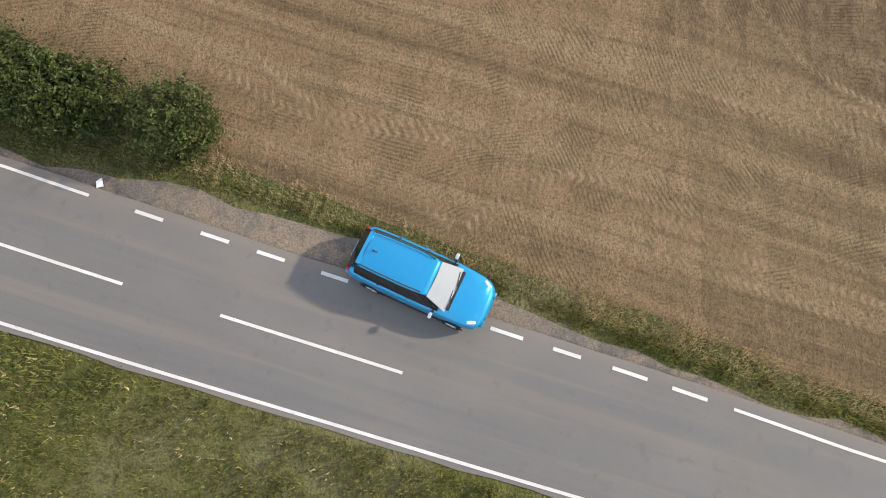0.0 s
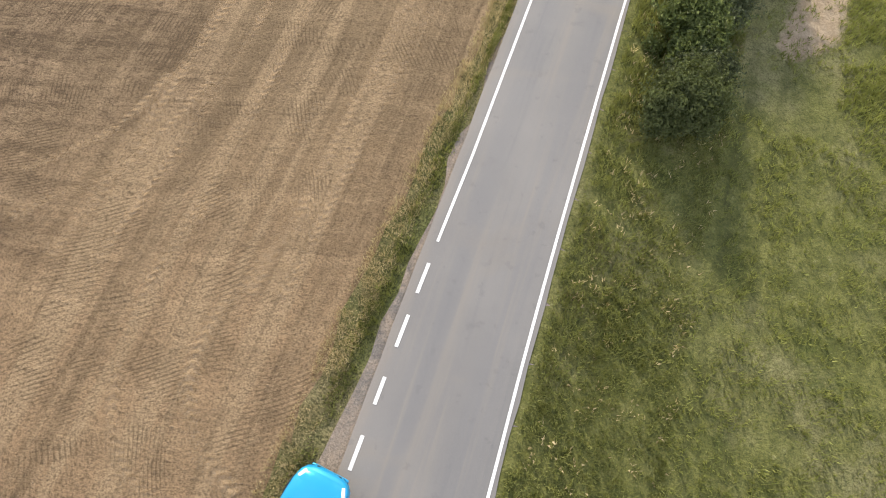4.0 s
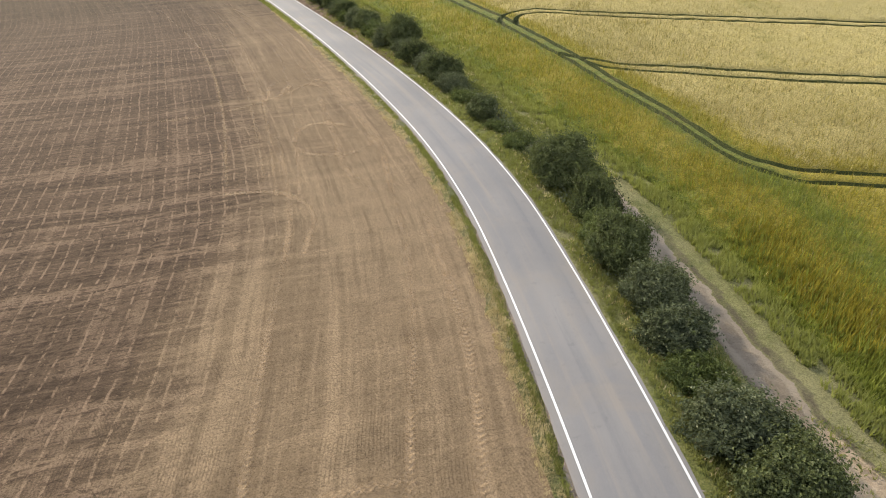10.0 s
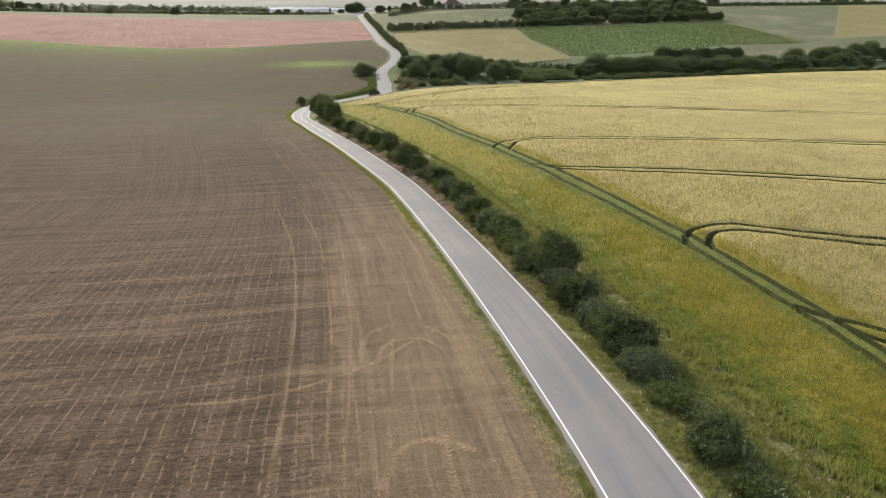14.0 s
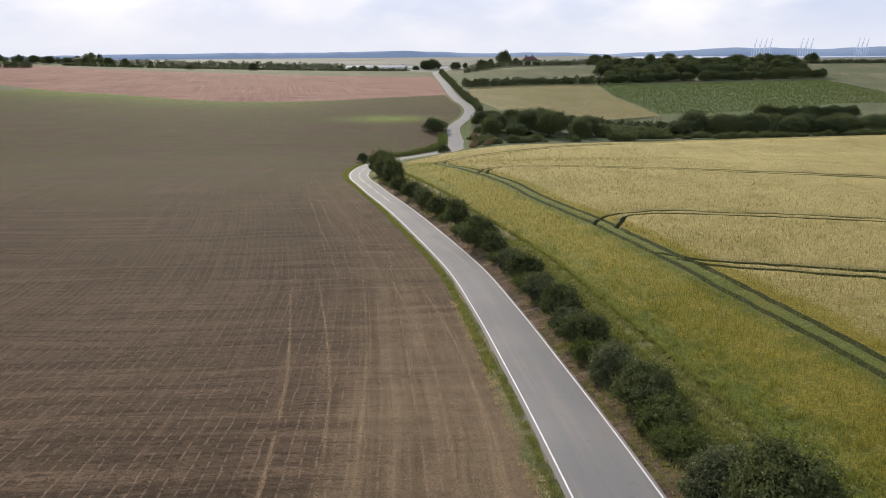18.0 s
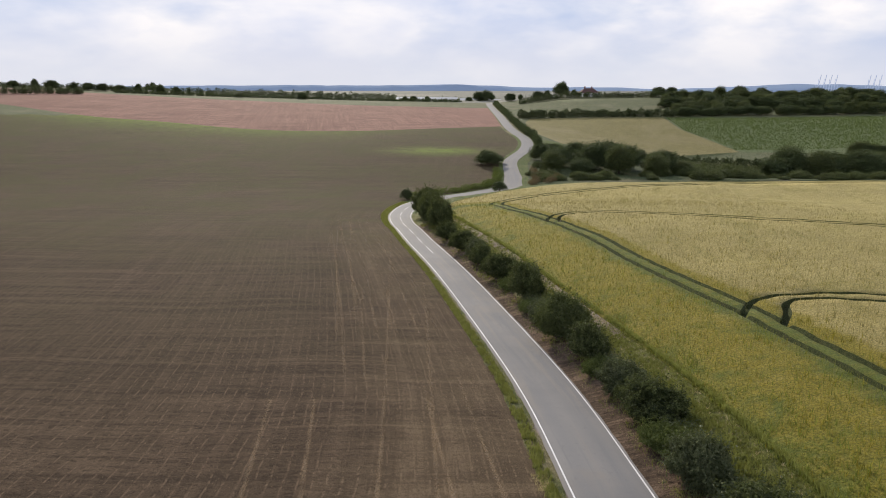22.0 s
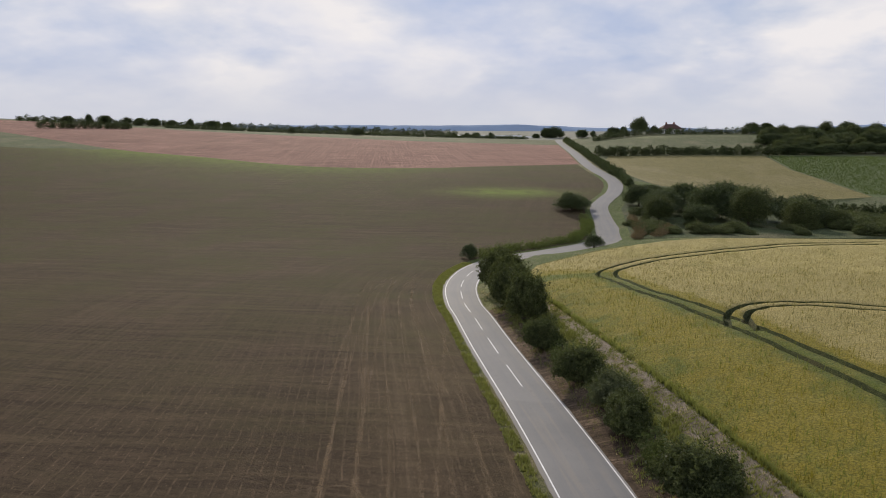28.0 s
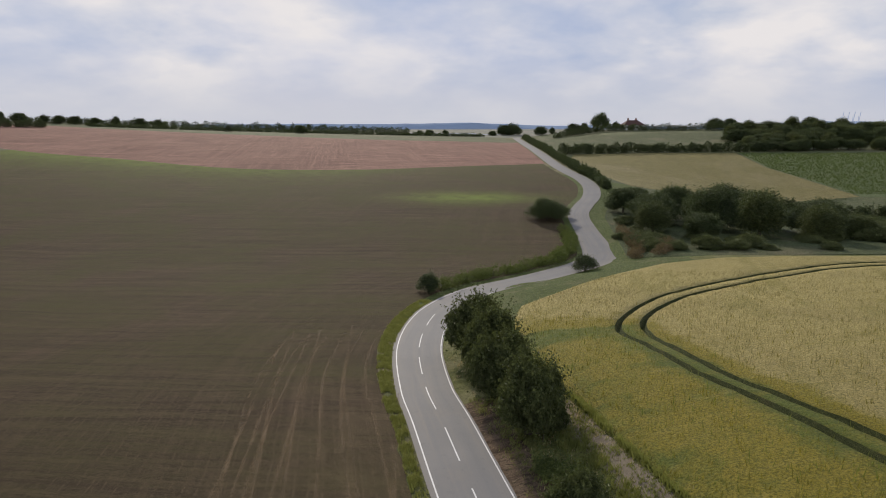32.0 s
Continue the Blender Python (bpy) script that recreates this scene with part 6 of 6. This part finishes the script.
def ribbon(points, wide, lift):
    p = np.array(soft_line(points, max(12, int(6 * len(points)))))
    if len(p) > 400:
        p = p[::2]
    d = np.gradient(p, axis=0)
    d /= np.linalg.norm(d, axis=1)[:, None]
    nr = np.stack([d[:, 1], -d[:, 0]], 1)
    s = np.r_[0, np.cumsum(np.linalg.norm(np.diff(p, axis=0), axis=1))]
    vs, fs, us = [], [], []
    for k in range(len(p)):
        for c, u in enumerate((-.5, 0, .5)):
            q = p[k] + nr[k] * wide * u
            vs.append((q[0], q[1], hz(*q) + lift))
            us.append((u, s[k]))
        if k:
            b = (k - 1) * 3
            fs += [(b, b + 1, b + 4, b + 3), (b + 1, b + 2, b + 5, b + 4)]
    me = mesh_of("wheel_mark", vs, fs, M_MARK, True)
    lay = me.uv_layers.new(name="UVMap")
    ids = np.zeros(len(me.loops), np.int32)
    me.loops.foreach_get("vertex_index", ids)
    lay.data.foreach_set("uv", np.array(us, float)[ids].ravel())
    return me


for n_, seed_ in ((-5.0, 1), (-6.9, 1), (-9.0, 4), (-10.9, 4), (-12.9, 7), (-14.8, 7)):
    WHEEL_MARKS.append(tuple(beside(lambda y: n_ - .02 * max(0, 225 - y) + .5 * noise.noise((y * .03, seed_, 2)), 168, 263 - abs(n_) * .5, 9.0)))
for k, pts in enumerate(WHEEL_MARKS):
    n = max(2, int(np.linalg.norm(np.diff(np.array(pts), axis=0), axis=1).sum() / 1.5) // max(1, len(pts)))
    ob = new("wheel_mark", ribbon(soft_line(pts, n * len(pts)), (1.05 if k % 3 else 1.4) if pts[0][1] < 120 else .7, .030 + .004 * (k % 5)))
    tagged(ob, "pale pressed tractor wheel mark with lug prints", "wheel mark", "tractor wheel marks", "structure")

# ---- grass, ears, clods: uncountable small stuff ----


def tufts(name, label, category, p, mat, tall, blades, seed, lean=.35, wide=.03):
    """Blades in tufts at plan points, joined into one mesh."""
    rg = np.random.default_rng(seed)
    p = np.repeat(np.asarray(p, float), blades, axis=0)
    n = len(p)
    p = p + rg.normal(0, .07, p.shape)
    z = height(p[:, 0], p[:, 1])
    h_ = (np.repeat(tall, blades) if isinstance(tall, np.ndarray) else tall) * rg.uniform(.5, 1.3, n)
    a = rg.uniform(0, 2 * np.pi, n)
    w = wide * rg.uniform(.7, 1.5, n)
    dx, dy = np.cos(a) * w, np.sin(a) * w
    b = rg.uniform(0, 2 * np.pi, n)
    tip = np.stack([p[:, 0] + np.cos(b) * lean * h_, p[:, 1] + np.sin(b) * lean * h_, z + h_], 1)
    base = np.stack([p[:, 0], p[:, 1], z - .02], 1)
    off = np.stack([dx, dy, np.zeros(n)], 1)
    v = np.stack([base - off, base + off, tip], 1).reshape(-1, 3)
    f = np.arange(3 * n).reshape(-1, 3)
    ob = new(name, mesh_of(name, v, f.tolist(), mat))
    return tagged(ob, label, category, kind="stuff")


def strewn(y0, y1, n0, n1, count, seed, clump=.5):
    """Plan points beside the lane between offsets n0 and n1 (functions or numbers), gathered in clumps."""
    rg = np.random.default_rng(seed)
    i = rg.integers(at_y(y0), at_y(y1), count * 2)
    a = np.array([n0(v) if callable(n0) else n0 for v in MID[i, 1]])
    b = np.array([n1(v) if callable(n1) else n1 for v in MID[i, 1]])
    o = a + (b - a) * rg.random(len(i))
    p = MID[i] + RIGHT[i] * o[:, None]
    g = np.array([noise.noise((x * .7, y * .7, seed)) for x, y in p])
    return p[g > -.5 + clump * rg.random(len(p))][:count]


tufts("verge_grass_blades", "green and dry grass blades on the field-side verge", "grass", strewn(-40, 120, lambda y: gravel_edge(y) - .15, lambda y: verge_left(y) + .5, 8000, 1), M_GRASS, .16, 4, 1, .45, .02)
tufts("dry_verge_grass", "straw-coloured dry grass along the field edge", "grass", np.vstack([strewn(-40, 52, lambda y: verge_left(y) + .75, lambda y: verge_left(y) - .25, 8500, 2, .6), strewn(52, 140, lambda y: verge_left(y) + .5, lambda y: verge_left(y) - .35, 2600, 12, .9)]), M_STRAW, .17, 6, 2, .6, .009)
tufts("verge_grass_blades", "green grass blades on the hedge-side verge", "grass", strewn(-30, 130, 2.4, 7.1, 34000, 3, .35), M_GRASS, .2, 5, 3, .5, .017)
tufts("dry_verge_grass", "dry grass among the hedge-side verge", "grass", strewn(-30, 250, 2.7, 7.2, 2600, 4, 1.0), M_STRAW, .2, 4, 4, .5)
tufts("meadow_grass_blades", "long green grass beside the dirt track", "grass", np.vstack([strewn(-30, 18, 7.0, 19, 7000, 5, .8), strewn(18, 34, lambda y: 11.4, 19, 5000, 15, .8), strewn(10, 31, 14, 48, 15000, 16, .7)]), M_GRASSB, .26, 4, 5, .5, .02)
tufts("margin_grass_blades", "tall pale grass between track and barley", "grass", strewn(33, 250, lambda y: track_out(y) + (.2 if y > 60 else 1.4), lambda y: crop_edge(max(y, 30)) + .2, 12000, 6, .8), M_GRASSB, .45, 4, 6, .4)
tufts("margin_grass_blades", "tall grass along the hedge foot by the track", "grass", strewn(60, 250, 6.2, 7.9, 9000, 9, .8), M_GRASS, .4, 4, 9, .4)
tufts("verge_grass_blades", "green grass blades down the field-side verge", "grass", strewn(120, 275, -2.8, verge_left, 9000, 7), M_GRASS, .26, 4, 7)
rim = np.repeat(np.array(BARE), 9, axis=0)
rim = rim + np.random.default_rng(31).normal(0, .55, rim.shape)
tufts("margin_grass_blades", "straggling grass round the bare patch", "grass", rim, M_GRASS, .22, 4, 31, .6)
tufts("dry_verge_grass", "dry straw strewn along the dirt track", "grass", strewn(58, 250, lambda y: track_in(y) - .2, lambda y: track_out(y) + 1.0, 2000, 33, 1.0), M_STRAW, .16, 4, 33, .8)
tufts("margin_grass_blades", "grass grown over the old track", "grass", strewn(60, 160, 7.2, 9.8, 9000, 35, .6), M_GRASS, .22, 4, 35, .6)
tufts("margin_grass_blades", "grass between the wheel ruts of the track", "grass", strewn(158, 250, lambda y: track_in(y) - .4, lambda y: track_out(y) + .3, 4200, 36, 1.0), M_GRASS, .2, 4, 36, .6)
tufts("margin_grass_blades", "weeds on the earth bank below the hedge", "grass", strewn(92, 236, 2.9, 4.8, 3200, 34, 1.0), M_GRASS, .3, 4, 34, .5)
rg = np.random.default_rng(8)
bx = np.stack([rg.uniform(-8, 70, 110000), rg.uniform(18, 285, 110000)], 1)
bx = bx[rg.random(len(bx)) < np.clip(1.25 - bx[:, 0] / 70, .25, 1)]
bx = np.vstack([bx, np.stack([6 + np.abs(rg.normal(0, 26, 200000)), 26 + np.abs(rg.normal(0, 66, 200000))], 1)])
bx = bx[inside(bx, CROP)]
bx = bx[nearest(bx, groove_pts) > .54]
bx = bx[(nearest(bx, TRAMS[0]) > 1.25) | (nearest(bx, TRAMS[1]) > 1.25)]
stand = .30 + .62 * smooth(0, 3.0, nearest(bx, np.vstack([np.linspace(p, q, max(2, int(np.hypot(q[0] - p[0], q[1] - p[1])))) for p, q in zip(CROP, CROP[1:])])))
state = ripeness(bx) + rg.normal(0, .16, len(bx))
tufts("barley_ears", "pale ripe barley ears standing over the crop", "crop", bx[state > .78], M_EAR, stand[state > .78], 2, 21, .22, .05)
tufts("barley_ears", "ochre barley ears standing over the headland", "crop", bx[(state > .34) & (state <= .78)], M_EARO, stand[(state > .34) & (state <= .78)], 2, 22, .25, .05)
tufts("barley_ears", "green barley ears along the tramline and field edge", "crop", bx[state <= .34], M_EARG, stand[state <= .34], 2, 23, .25, .05)


def clods(count, seed):
    rg = np.random.default_rng(seed)
    y = rg.uniform(-20, 210, count)
    xr = herm(y, LANE_Y, LANE_X)
    x = xr - 5.0 - rg.exponential(16, count)
    s = rg.uniform(.012, .036, count) * (1 + (rg.random(count) < .03) * .8)
    z = height(x, y)
    octa = np.array([(1, 0, 0), (0, 1, 0), (-1, 0, 0), (0, -1, 0), (0, 0, .8), (0, 0, -.5)], float)
    v = octa[None] * s[:, None, None] * rg.uniform(.6, 1.4, (count, 6, 1)) + np.stack([x, y, z + s * .3], 1)[:, None]
    k = np.arange(count)[:, None] * 6
    f = np.concatenate([k + q for q in ((0, 1, 4), (1, 2, 4), (2, 3, 4), (3, 0, 4))], 1).reshape(-1, 3)
    ob = new("clods", mesh_of("clods", v.reshape(-1, 3), f.tolist(), M_CLOD))
    return tagged(ob, "dry clods and flints on the tilled field", "clods", kind="stuff")


clods(42000, 77)

# ---- a scrap of litter at the end of the edge line ----
bm = rounded_box(.30, .22, .05, (0, 0, .04), .02, 2)
for v in bm.verts:
    v.co += Vector((noise.noise(v.co * 9) * .05, noise.noise(v.co * 7 + Vector((3, 1, 2))) * .05, abs(noise.noise(v.co * 11)) * .08))
lit = thing("litter", "crumpled white paper scrap on the gravel edge", "litter", at=(-6.95, -11.7, hz(-6.95, -11.7) + .03), turn=30)
part("paper", bm, plain("white_paper", (.8, .8, .78), .7, 0, .3, .1, 10), lit)

# ---- leafy rows of the far root crop ----
rgb_ = np.random.default_rng(51)
bp = np.stack([rgb_.uniform(125, 300, 26000), np.round(rgb_.uniform(452, 560, 26000) / 1.6) * 1.6 + rgb_.normal(0, .25, 26000)], 1)
bp = bp[inside(bp, BEET)]
tufts("root_crop_leaves", "leafy green rows of the far root crop", "crop", bp, leafy("root_crop_leaves", (.085, .125, .035), (.17, .21, .07), .5, .25), .5, 2, 52, .5, .22)
